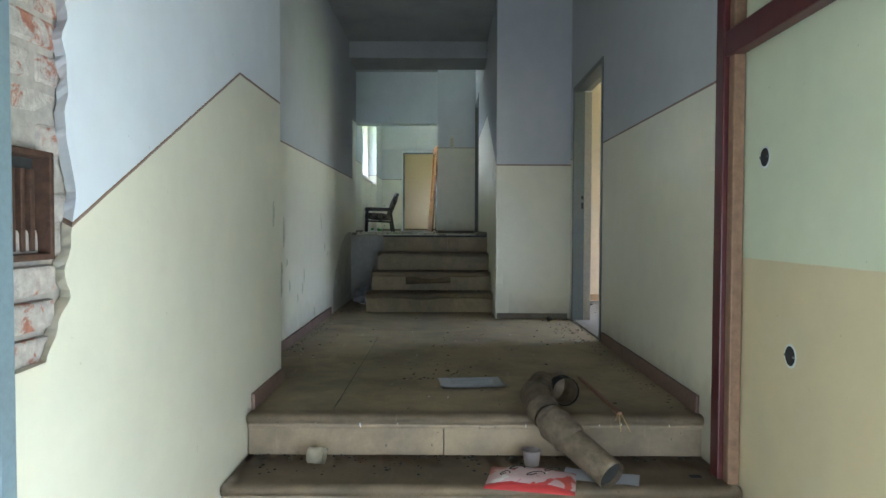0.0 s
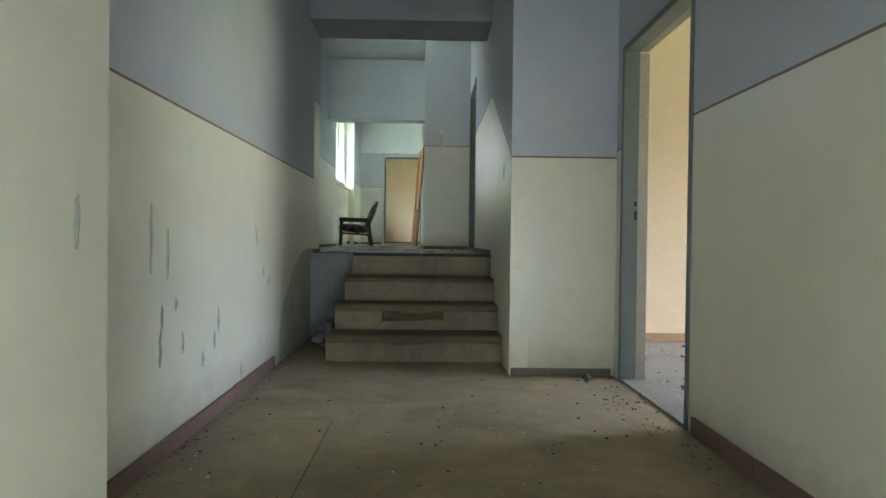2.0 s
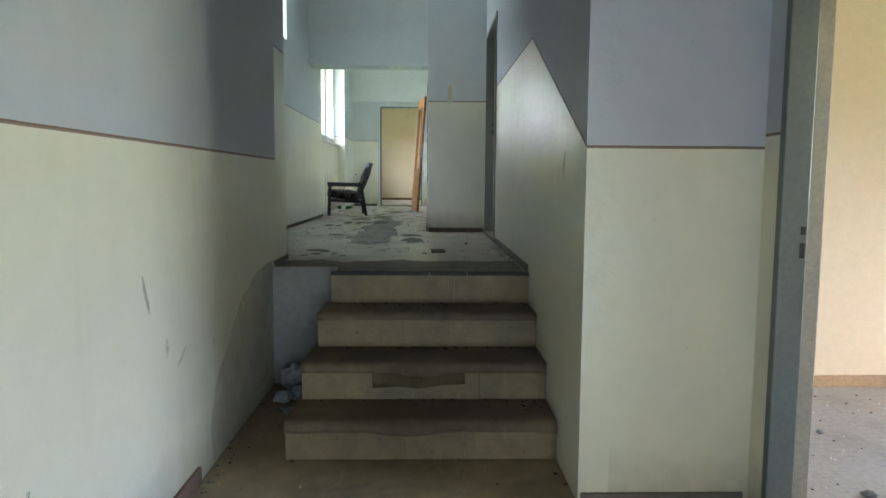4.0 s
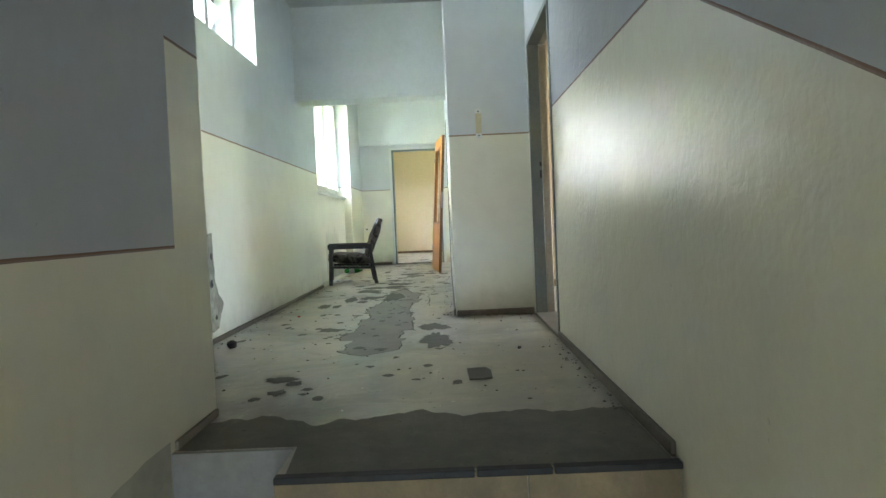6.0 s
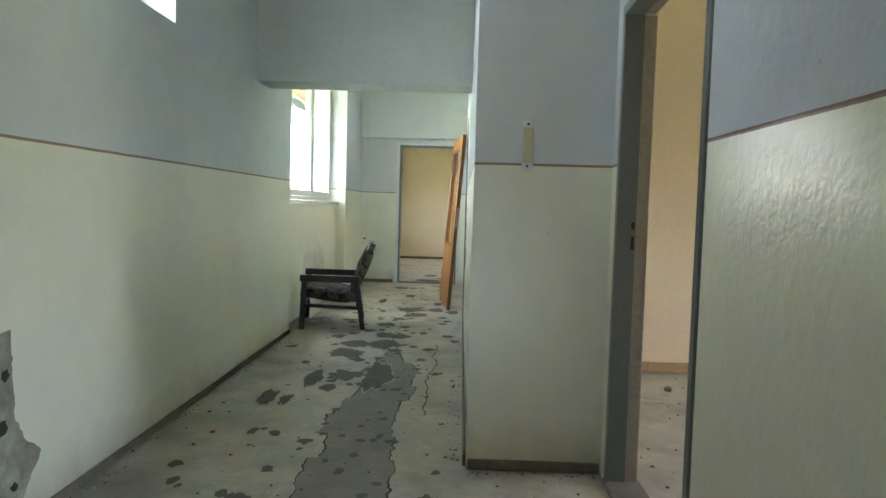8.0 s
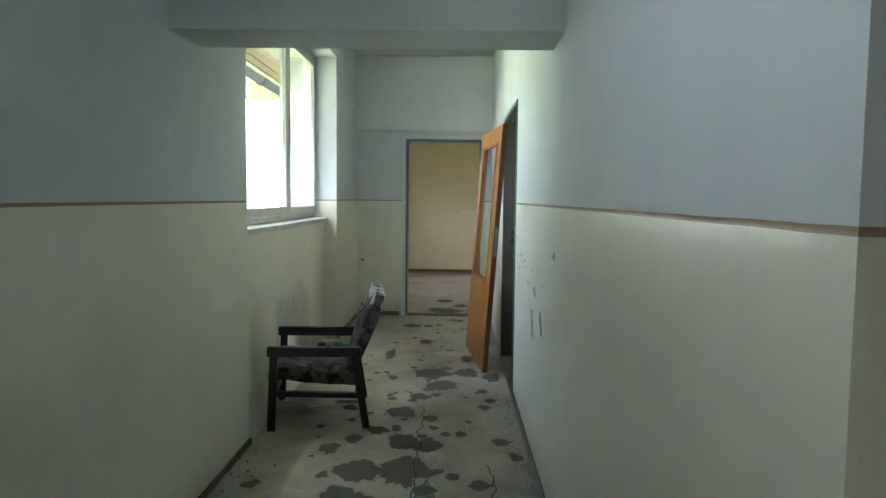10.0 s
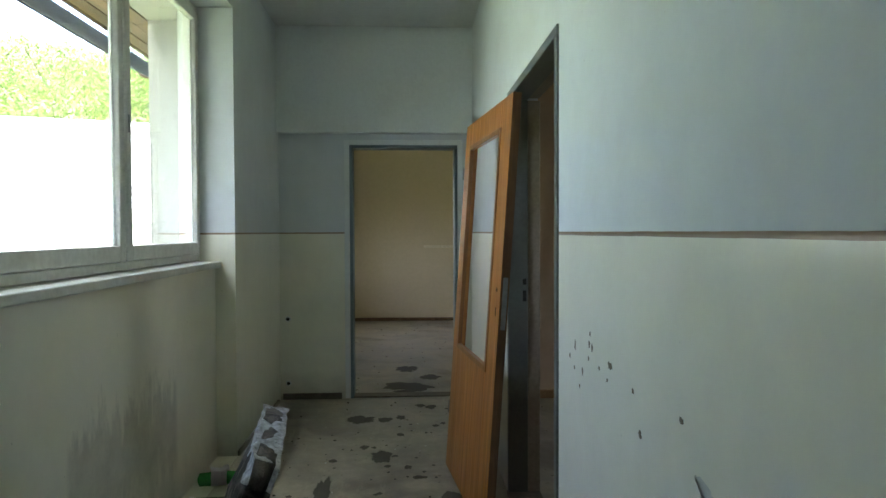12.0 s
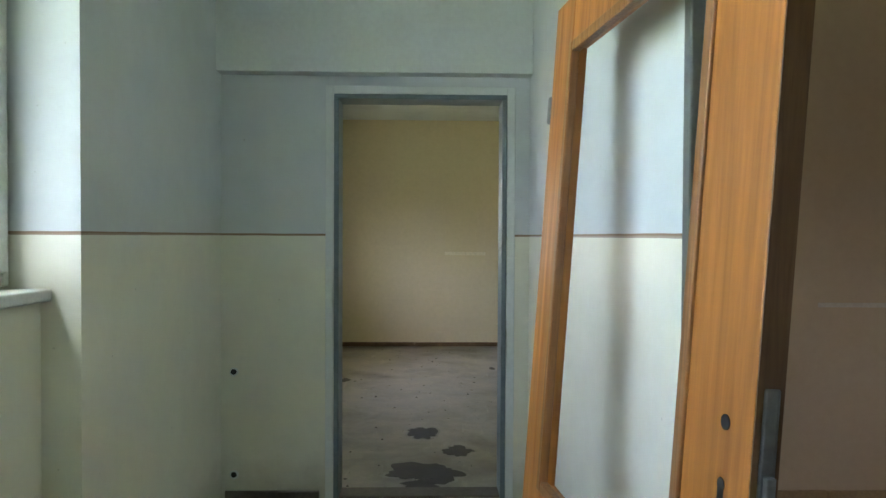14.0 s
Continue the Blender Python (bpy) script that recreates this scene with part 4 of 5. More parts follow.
for k in range(len(corners)):
    (ya, za), (yb, zb) = corners[k], corners[(k + 1) % len(corners)]
    for q in range(14):
        y_, z_ = ya + (yb - ya) * q / 14, za + (zb - za) * q / 14
        ring.append((y_ + 0.02 * noise.noise((y_ * 12, z_ * 12, 3)) + 0.012 * noise.noise((y_ * 40, z_ * 40, 8)), z_ + 0.02 * noise.noise((y_ * 12, z_ * 12, 13)) + 0.012 * noise.noise((y_ * 40, z_ * 40, 18))))
front = [bm.verts.new((-1.267, y_, z_)) for y_, z_ in ring]
back = [bm.verts.new((-1.27, y_, z_)) for y_, z_ in ring]
bm.faces.new(front)
for k in range(len(ring)):
    bm.faces.new([back[k], back[(k + 1) % len(ring)], front[(k + 1) % len(ring)], front[k]])
structure(part("bare_plaster_patch", bm, plain("grey_bare_plaster", (0.42, 0.40, 0.31), 0.95, grain=14, vary=0.6, relief=0.7, stains=0.75, stain_colour=(0.13, 0.13, 0.10))), "grey bare plaster where the paint fell off", "plaster")
for k, (y_, z_, r_) in enumerate(((9.38, 1.30, 0.022), (9.36, 1.12, 0.03), (9.2, 1.2, 0.018), (9.42, 0.9, 0.02), (9.1, 1.02, 0.016), (9.05, 1.33, 0.02))):
    bm = blob_mesh("pit", k + 4.2, 14, 0.5, 0.001)
    bmesh.ops.transform(bm, matrix=Matrix.Translation((-1.267, y_, z_)) @ Matrix(((0, 0, 1, 0), (1, 0, 0, 0), (0, 1, 0, 0), (0, 0, 0, 1))) @ Matrix.Diagonal((r_, r_, 1, 1)), verts=bm.verts)
    tagged(part("plaster_pit", bm, M_dark), "dark pit knocked into bare grey plaster", "plaster pit", "plaster pits")
# rubbed and grimy plaster on the wall beside the stair
bm = bmesh.new()
pts = [(5.95, 0.0), (5.93, 0.18), (6.0, 0.34), (6.22, 0.5), (6.45, 0.66), (6.7, 0.74), (7.0, 0.78), (7.185, 0.78), (7.185, 0.0)]
ring = []
for k in range(len(pts) - 1):
    for q in range(6):
        y_, z_ = pts[k][0] + (pts[k + 1][0] - pts[k][0]) * q / 6, pts[k][1] + (pts[k + 1][1] - pts[k][1]) * q / 6
        if 0.01 < z_ < 0.77:
            y_ += 0.02 * noise.noise((y_ * 9, z_ * 9, 2))
            z_ += 0.02 * noise.noise((y_ * 9, z_ * 9, 7))
        ring.append(bm.verts.new((-0.668, min(y_, 7.188), max(z_, 0.001))))
bm.faces.new(ring)
structure(part("grimy_plaster", bm, plain("grimy_plaster", (0.58, 0.545, 0.44), 0.7, grain=9, vary=0.25, relief=0.2, stains=0.4, stain_colour=(0.26, 0.24, 0.19))), "grimy rubbed plaster beside the stair", "plaster")
M_flake = plain("curled_paint_flake", (0.64, 0.63, 0.52), 0.5, grain=40, vary=0.2, relief=0.2)


M_chip = plain("chipped_brown_plaster", (0.26, 0.22, 0.15), 0.95, vary=0.4, relief=0.4)


def peel(x, side, y, z, length, gape, seed, lean=0.0, curled=True):
    """A split in the paint: a dark gap and a curled lip of paint beside it."""
    r = random.Random(seed)
    ob = tagged(empty("paint_split", x, y, z), "split and curling paint showing dark plaster", "paint flake", "paint splits")
    n = 9
    pts = [(lean * (k / n - 0.5) + r.uniform(-0.006, 0.006), length * (k / n - 0.5), (0.75 if curled else 0.6) * gape * (math.sin(math.pi * k / n) ** 0.8) * r.uniform(0.6, 1.1) + 0.001) for k in range(n + 1)]
    bm = bmesh.new()
    a = [bm.verts.new((side * 0.0015, p[0] - p[2] / 2, p[1])) for p in pts]
    b = [bm.verts.new((side * 0.0015, p[0] + p[2] / 2, p[1])) for p in pts]
    for k in range(n):
        bm.faces.new([a[k], a[k + 1], b[k + 1], b[k]])
    part("gap", bm, M_dark if curled else M_chip, ob)
    if not curled:
        return ob
    bm = bmesh.new()
    cols = []
    for p in pts:
        cols.append([bm.verts.new((side * h, p[0] - p[2] * 0.5 + w, p[1])) for h, w in ((0.0005, -0.009), (0.0022, -0.005), (0.006 * p[2] / max(gape, 1e-3) + 0.001, -0.001), (0.009 * p[2] / max(gape, 1e-3) + 0.001, p[2] * 0.15))])
    for k in range(n):
        for j in range(3):
            bm.faces.new([cols[k][j], cols[k + 1][j], cols[k + 1][j + 1], cols[k][j + 1]])
    bmesh.ops.solidify(bm, geom=bm.faces[:], thickness=0.0012)
    part("curl", bm, M_flake, ob, smooth=True)
    return ob


for seed, (y, z, l, g, lean) in enumerate(((3.732, 0.86, 0.26, 0.014, 0.02), (3.897, 0.80, 0.20, 0.032, 0.02), (3.84, 0.55, 0.10, 0.014, -0.06), (3.99, 0.59, 0.05, 0.010, 0.08), (3.829, 0.43, 0.14, 0.028, 0.03), (4.069, 0.42, 0.09, 0.010, -0.07), (4.562, 0.46, 0.13, 0.024, 0.06), (4.50, 0.37, 0.09, 0.012, -0.10), (4.33, 0.31, 0.07, 0.010, 0.03), (4.978, 0.13, 0.09, 0.020, -0.05), (6.0, 0.55, 0.05, 0.014, 0.0), (6.1, 0.28, 0.10, 0.012, -0.03), (6.5, 0.62, 0.06, 0.012, 0.0))):
    peel(-0.67, 1, y, z, l, g, seed)
peel(-0.455, 1, 2.779, 0.90, 0.13, 0.022, 31)
peel(0.89, -1, 5.966, 1.355, 0.13, 0.016, 33, -0.05)
CHIPS = ((13.914, 1.753, 0.055, 0.014), (13.741, 1.811, 0.02, 0.012), (13.749, 1.782, 0.03, 0.014), (13.718, 1.773, 0.035, 0.012), (13.98, 1.709, 0.025, 0.014), (13.922, 1.681, 0.02, 0.012), (13.824, 1.686, 0.05, 0.014), (13.647, 1.733, 0.018, 0.012), (13.755, 1.739, 0.018, 0.01),
         (13.857, 1.637, 0.02, 0.01), (13.548, 1.759, 0.045, 0.036), (13.572, 1.717, 0.016, 0.012), (13.368, 1.736, 0.018, 0.012), (13.319, 1.649, 0.03, 0.02), (13.089, 1.745, 0.025, 0.02), (12.63, 1.717, 0.02, 0.012))
for seed, (y, z, l, g) in enumerate(CHIPS):
    bm = blob_mesh("chip", seed + 0.7, 16, 0.6, 0.0015)
    bmesh.ops.transform(bm, matrix=Matrix.Translation((0.292, y, z)) @ Matrix(((0, 0, -1, 0), (1, 0, 0, 0), (0, 1, 0, 0), (0, 0, 0, 1))) @ Matrix.Diagonal((g * 0.5, l * 0.32, 1, 1)), verts=bm.verts)
    tagged(part("paint_chip", bm, M_chip), "brown chip where paint fell off", "paint chip", "paint chips")

# paint torn off the hall wall in long tapering pieces
M_primer = plain("grey_primer", (0.6, 0.605, 0.57), 0.8, grain=40, vary=0.25, relief=0.25, stains=0.2)


def tear(y, z, length, width, drift, seed, material, label):
    """A tapering torn place with a raised lip of paint along one edge."""
    r = random.Random(seed)
    n = 14
    ob = tagged(empty("paint_tear", 0.292, y, z), label, "paint flake", "torn paint")
    mids = [(drift * k / n, -length * k / n, max(0.001, width * (0.25 + 0.75 * math.sin(math.pi * (0.08 + 0.9 * k / n))) * r.uniform(0.55, 1.15)) if 0 < k < n else 0.001) for k in range(n + 1)]
    bm = bmesh.new()
    a = [bm.verts.new((-0.0015, p[0] - p[2] / 2, p[1])) for p in mids]
    b = [bm.verts.new((-0.0015, p[0] + p[2] / 2 + r.uniform(-0.004, 0.004), p[1])) for p in mids]
    for k in range(n):
        bm.faces.new([a[k], a[k + 1], b[k + 1], b[k]])
    part("bare_patch", bm, material, ob)
    bm = bmesh.new()
    rows = [[bm.verts.new((-h, p[0] + p[2] / 2 + w, p[1])) for h, w in ((0.0005, 0.006), (0.003, 0.003), (0.007, -0.002 - 0.15 * p[2]))] for p in mids[1:-1]]
    for k in range(len(rows) - 1):
        for j in range(2):
            bm.faces.new([rows[k][j], rows[k + 1][j], rows[k + 1][j + 1], rows[k][j + 1]])
    bmesh.ops.solidify(bm, geom=bm.faces[:], thickness=0.0012)
    part("curl", bm, M_flake, ob, smooth=True)
    return ob


M_ochre_chip = plain("ochre_plaster", (0.5, 0.37, 0.19), 0.95, vary=0.3, relief=0.3)
GREY_TEAR = "long torn place showing grey primer under curled paint"
tear(13.006, 1.67, 0.05, 0.075, -0.08, 1, M_primer, GREY_TEAR)
tear(13.08, 1.545, 0.17, 0.075, -0.08, 2, M_primer, GREY_TEAR)
tear(12.742, 1.585, 0.12, 0.06, -0.1, 3, M_primer, GREY_TEAR)
tear(12.31, 1.908, 0.042, 0.022, -0.01, 4, M_ochre_chip, "small chip down to brown plaster with a lifted lip")
tear(12.352, 1.886, 0.012, 0.03, 0.01, 5, M_ochre_chip, "small chip down to brown plaster with a lifted lip")
for y, z, l, g, lean in ((5.286, 0.88, 0.14, 0.012, -0.05), (5.458, 0.655, 0.07, 0.012, 0.0), (5.6, 0.59, 0.06, 0.006, 0.1), (6.264, 0.512, 0.05, 0.03, 0.0), (6.36, 0.17, 0.1, 0.02, -0.03)):
    peel(-0.67, 1, y, z, l, g, int(y * 100), lean)

# sockets in the entrance wall
M_socket = plain("grey_socket_tin", (0.16, 0.17, 0.18), 0.6, 0.3, vary=0.4)
for y, z in ((1.80, 1.097), (1.589, 0.403)):
    s = tagged(empty("socket_hole", 1.60, y, z), "empty round socket hole with chipped plaster rim", "socket hole", "socket holes")
    bm = bmesh.new()
    seg = 24
    ring = [[bm.verts.new((d, r * math.cos(2 * math.pi * k / seg), r * math.sin(2 * math.pi * k / seg))) for k in range(seg)] for d, r in ((-0.002, 0.042), (-0.004, 0.036), (-0.0035, 0.034))]
    for p, q in ((0, 1), (1, 2)):
        for k in range(seg):
            bm.faces.new([ring[p][k], ring[p][(k + 1) % seg], ring[q][(k + 1) % seg], ring[q][k]])
    part("rim", bm, M_white, s)
    bm = bmesh.new()
    bm.faces.new([bm.verts.new((-0.003, 0.034 * math.cos(2 * math.pi * k / seg), 0.034 * math.sin(2 * math.pi * k / seg))) for k in range(seg)])
    part("cavity", bm, M_dark, s)
    box("screw_lug", -0.008, -0.0035, -0.033, -0.024, -0.004, 0.004, M_socket, s, 0.001)
    box("screw_lug", -0.008, -0.0035, 0.024, 0.033, -0.004, 0.004, M_socket, s, 0.001)

# lamp bracket strip on the hall pier
br = tagged(empty("lamp_bracket", 0.519, 10.16, 2.07), "yellowed plastic lamp strip screwed to the pier", "lamp bracket")
M_yellow = plain("yellowed_plastic", (0.58, 0.54, 0.36), 0.45, vary=0.15)
box("strip", -0.022, 0.022, -0.012, -0.001, 0.035, 0.185, M_yellow, br, 0.004)
for z in (0.02, 0.2):
    bm = bmesh.new()
    seg = 16
    a = [bm.verts.new((0.026 * math.cos(2 * math.pi * k / seg), -0.001, z + 0.024 * math.sin(2 * math.pi * k / seg))) for k in range(seg)]
    b = [bm.verts.new((0.022 * math.cos(2 * math.pi * k / seg), -0.004, z + 0.02 * math.sin(2 * math.pi * k / seg))) for k in range(seg)]
    bm.faces.new(b)
    for k in range(seg):
        bm.faces.new([a[k], a[(k + 1) % seg], b[(k + 1) % seg], b[k]])
    cap = part("plaster_plug", bm, M_white, br)
    box("screw", -0.005, 0.005, -0.008, -0.0045, z - 0.005, z + 0.005, M_dark, br, 0.002)

# pipe holes in the end wall
for z in (1.398, 0.873):
    hole = tagged(empty("pipe_hole", -1.207, 17.43, z), "small black pipe hole in the end wall", "pipe hole", "pipe holes")
    bm = blob_mesh("rim", z * 3, 18, 0.2, 0.004)
    bmesh.ops.transform(bm, matrix=pose(0, 0, 0, 90) @ Matrix.Diagonal((0.026, 0.026, 1, 1)), verts=bm.verts)
    part("rim", bm, M_white, hole)
    bm = blob_mesh("cavity", z * 5, 18, 0.15, 0.0055)
    bmesh.ops.transform(bm, matrix=pose(0, 0, 0, 90) @ Matrix.Diagonal((0.017, 0.017, 1, 1)), verts=bm.verts)
    part("cavity", bm, M_dark, hole)
M_filler = plain("greyish_filler", (0.56, 0.47, 0.38), 0.9, vary=0.2)
structure(box("filler_strip_room_c", 1.75, 2.6, 17.346, 17.35, 1.742, 1.766, M_filler, bevel=0.001), "white filler strip on the buff wall", "filler")
structure(box("filler_strip_room_e", 0.0, 0.5, 22.294, 22.30, 1.86, 1.90, plain("pale_filler", (0.72, 0.64, 0.46), 0.9), bevel=0.002), "pale filler strip on the ochre wall", "filler")

# ---- torn floor ----
M_patch = M_screed
M_rim = lino("pale_torn_backing", (0.46, 0.43, 0.36), amount=0.2, rough=0.8)
torn = structure(empty("floor_torn_patches", 0, 0, 0), "dark torn patches in the hall linoleum", "floor")
PATCHES = (
    (-0.89, 11.16, 0.07, 0.18), (-0.71, 11.65, 0.06, 0.25), (-0.57, 11.42, 0.06, 0.08), (-0.51, 11.76, 0.13, 0.15), (-0.30, 11.76, 0.12, 0.44),
    (-0.60, 12.43, 0.15, 0.18), (-0.37, 12.80, 0.14, 0.22), (-0.61, 12.82, 0.12, 0.15), (-0.41, 13.24, 0.10, 0.14), (-0.29, 13.19, 0.10, 0.12),
    (-0.58, 13.42, 0.07, 0.09), (-0.81, 13.12, 0.06, 0.09), (-0.45, 13.78, 0.10, 0.12), (-0.08, 13.38, 0.04, 0.06), (0.15, 13.25, 0.05, 0.05),
    (-0.79, 10.55, 0.03, 0.05), (-0.77, 11.12, 0.04, 0.11), (0.27, 8.02, 0.025, 0.05), (-0.52, 7.96, 0.04, 0.06), (-0.59, 7.86, 0.03, 0.035),
    (-0.56, 8.21, 0.09, 0.06), (-0.48, 8.13, 0.04, 0.05), (0.13, 9.69, 0.12, 0.18), (0.16, 9.15, 0.10, 0.30), (-0.58, 9.71, 0.10, 0.09),
    (-0.57, 16.79, 0.12, 0.13), (-0.40, 16.78, 0.06, 0.07), (-0.39, 15.96, 0.07, 0.12), (-0.68, 15.40, 0.05, 0.2), (-0.06, 17.12, 0.05, 0.06),
    (-0.22, 17.82, 0.22, 0.2), (-0.25, 18.6, 0.12, 0.15), (-0.03, 18.23, 0.10, 0.11), (-0.01, 15.28, 0.06, 0.13), (-0.30, 14.77, 0.14, 0.18),
    (-0.02, 14.79, 0.10, 0.13), (-0.59, 14.62, 0.04, 0.08), (-0.17, 15.60, 0.04, 0.03), (0.17, 14.66, 0.07, 0.14), (-0.51, 16.15, 0.03, 0.04),
    (-0.22, 14.42, 0.12, 0.14), (-0.41, 15.21, 0.03, 0.03), (-0.98, 20.33, 0.05, 0.10), (0.45, 20.91, 0.03, 0.09), (-0.27, 17.64, 0.1, 0.08))
for k, (x, y, a, b) in enumerate(PATCHES):
    for size, thick, mat, name in ((1.12, 0.0012, M_rim, "torn_rim"), (1.0, 0.0024, M_patch, "torn_patch")):
        bm = blob_mesh(name, k + 0.37, 44, 0.42, thick)
        bmesh.ops.transform(bm, matrix=pose(x, y, ZU - 0.003) @ Matrix.Diagonal((a * size, b * size, 1, 1)), verts=bm.verts)
        part(name, bm, mat, torn)
# the bare strip along the top step
bm = bmesh.new()
up, dn = [], []
n, top_z = 70, ZU - 0.001
for k in range(n + 1):
    u = k / n
    x = -0.66 + 1.53 * u
    far_y = 7.52 + 0.13 * noise.noise((u * 5, 1, 0)) + 0.08 * noise.noise((u * 17, 4, 0)) + 0.03 * noise.noise((u * 50, 4, 0))
    up.append(bm.verts.new((x, far_y, top_z)))
    dn.append(bm.verts.new((x, 6.952 if u > 0.26 else 7.215, top_z)))
for k in range(n):
    bm.faces.new([dn[k], dn[k + 1], up[k + 1], up[k]])
low = {v: bm.verts.new((v.co.x, v.co.y, ZU - 0.003)) for v in up + dn}
for line in (up, dn):
    for k in range(n):
        bm.faces.new([line[k], line[k + 1], low[line[k + 1]], low[line[k]]])
part("bare_strip", bm, lino("dusty_bare_screed", (0.21, 0.19, 0.155), dirt=(0.09, 0.08, 0.065), amount=0.5, rough=0.75), torn)


# broad worn path where the top layer broke away plate by plate
def plate_edge(y, seed, reach):
    """A broken edge: plates of uneven length, with a fine ragged line."""
    cell = math.floor(y * 3.1 + seed)
    jump = random.Random(cell * 7 + int(seed * 10)).uniform(-1, 1)
    return reach * jump + 0.035 * noise.noise((y * 6, seed, 0)) + 0.015 * noise.noise((y * 23, seed, 4))


bm = bmesh.new()
M_field = lino("worn_grey_field", (0.27, 0.247, 0.205), amount=0.5, rough=0.5)
n = 220
last = None
edge_a, edge_b = [], []
for k in range(n + 1):
    y = 8.72 + 4.0 * k / n
    thin = min(1.0, k / 9, (n - k) / 50)
    mid_x = -0.24 + 0.05 * noise.noise((y * 0.9, 3, 1))
    a_ = mid_x - 0.20 * thin + plate_edge(y, 1.3, 0.075) * thin
    b_ = mid_x + 0.19 * thin + plate_edge(y + 0.13, 5.9, 0.045) * thin
    edge_a.append((a_, y))
    edge_b.append((b_, y))
    cur = [bm.verts.new(p) for p in ((a_, y, ZU - 0.003), (a_, y, ZU - 0.002), (b_, y, ZU - 0.002), (b_, y, ZU - 0.003))]
    if last:
        for q in range(3):
            bm.faces.new([last[q], last[q + 1], cur[q + 1], cur[q]])
    last = cur
part("worn_field", bm, M_field, torn)
M_crack = plain("dirt_filled_crack", (0.045, 0.04, 0.032), 0.95, vary=0.4)
for side_, ends in (("left", edge_a), ("right", edge_b)):
    bm = bmesh.new()
    last = None
    for k, (x, y) in enumerate(ends):
        w = 0.0015 + 0.007 * max(0.0, noise.noise((y * 4, 2.0 if side_ == "left" else 8.0, 9)) + 0.25)
        cur = (bm.verts.new((x - w, y, ZU - 0.0012)), bm.verts.new((x + w, y, ZU - 0.0012)))
        if last:
            bm.faces.new([last[0], last[1], cur[1], cur[0]])
        last = cur
    part("broken_edge", bm, M_crack, torn)
# small torn bits, too many to count
bits = bmesh.new()
r = random.Random(77)
for k in range(230):
    x, y = r.gauss(-0.35, 0.33), r.uniform(7.8, 17.2)
    if not (-1.2 < x < 0.24 and (y > 10.2 or x < 0.85)):
        continue
    a = r.uniform(0.008, 0.04) * (1.5 if 11.3 < y < 15.3 else 1.0)
    n = 9
    ring = [bits.verts.new((x + a * r.uniform(0.5, 1.2) * math.cos(6.283 * q / n), y + 1.3 * a * r.uniform(0.5, 1.2) * math.sin(6.283 * q / n), ZU - 0.0003)) for q in range(n)]
    bits.faces.new(ring)
ob = part("torn_bits", bits, M_screed, torn)
ob["kind"] = "stuff"
# long cracks
for seed, x0, ya, yb in ((2, 0.06, 10.9, 12.9), (4, -0.32, 12.4, 13.9)):
    bm = bmesh.new()
    prev = None
    n = 60
    for k in range(n + 1):
        y = ya + (yb - ya) * k / n
        x = x0 + 0.07 * noise.noise((y * 2.1, seed, 0)) + 0.03 * noise.noise((y * 9, seed, 5))
        w = 0.003 + 0.004 * abs(noise.noise((y * 5, seed, 9)))
        cur = (bm.verts.new((x - w, y, ZU + 0.0005)), bm.verts.new((x + w, y, ZU + 0.0005)))
        if prev:
            bm.faces.new([prev[0], prev[1], cur[1], cur[0]])
        prev = cur
    part("crack", bm, M_crack, torn)

# loose tile of linoleum
bm = bmesh.new()
pts = [(-0.055, -0.11), (0.05, -0.10), (0.062, 0.05), (0.045, 0.115), (-0.045, 0.11)]
t_ = [bm.verts.new((*p, 0.008)) for p in pts]
l_ = [bm.verts.new((*p, 0)) for p in pts]
bm.faces.new(t_)
for k in range(5):
    bm.faces.new([l_[k], l_[(k + 1) % 5], t_[(k + 1) % 5], t_[k]])
bmesh.ops.recalc_face_normals(bm, faces=bm.faces)
tile = tagged(part("loose_floor_tile", bm, M_screed), "dark broken floor tile lying loose on linoleum", "floor tile")
tile.matrix_world = pose(0.37, 8.16, ZU - 0.002, 0, 0, 4)


def chunk(name, x, y, z, size, material, label, category, seed, squash=0.7, group=""):
    bm = bmesh.new()
    bmesh.ops.create_icosphere(bm, subdivisions=2, radius=1.0)
    for v in bm.verts:
        v.co *= 1 + 0.35 * noise.noise(v.co * 1.7 + Vector((seed * 3.3, 0, 0)))
        v.co = Vector((v.co.x * size, v.co.y * size * 0.85, v.co.z * size * squash))
    low = min(v.co.z for v in bm.verts)
    for v in bm.verts:
        v.co.z -= low
    ob = part(name, bm, material)
    ob.location = (x, y, z)
    ob.rotation_euler = (0, 0, seed * 1.3)
    return tagged(ob, label, category, group)


chunk("dirt_lump", -1.09, 9.15, ZU - 0.003, 0.035, M_dark, "black lump of dirt on the hall floor", "rubble", 1)
chunk("plaster_lump", 0.62, 8.75, ZU - 0.003, 0.012, M_screed, "small brown crumb on the hall floor", "rubble", 2)
chunk("red_cap", -0.976, 10.506, ZU - 0.003, 0.014, plain("red_plastic", (0.5, 0.03, 0.02), 0.4), "small red plastic cap on the floor", "bottle cap", 3, 0.5)
chunk("rubble_lump", 1.36, 5.40, 0.0, 0.03, M_screed, "grey rubble lump beside the skirting", "rubble", 4)
for k, (x, y, s) in enumerate(((1.97, 6.6, 0.035), (2.3, 6.3, 0.02), (2.1, 5.6, 0.03), (1.9, 5.2, 0.025), (2.5, 6.8, 0.02))):
    chunk("rubble_lump", x, y, 0.0, s, M_screed, "grey rubble lump on the side room floor", "rubble", 5 + k, 0.45)
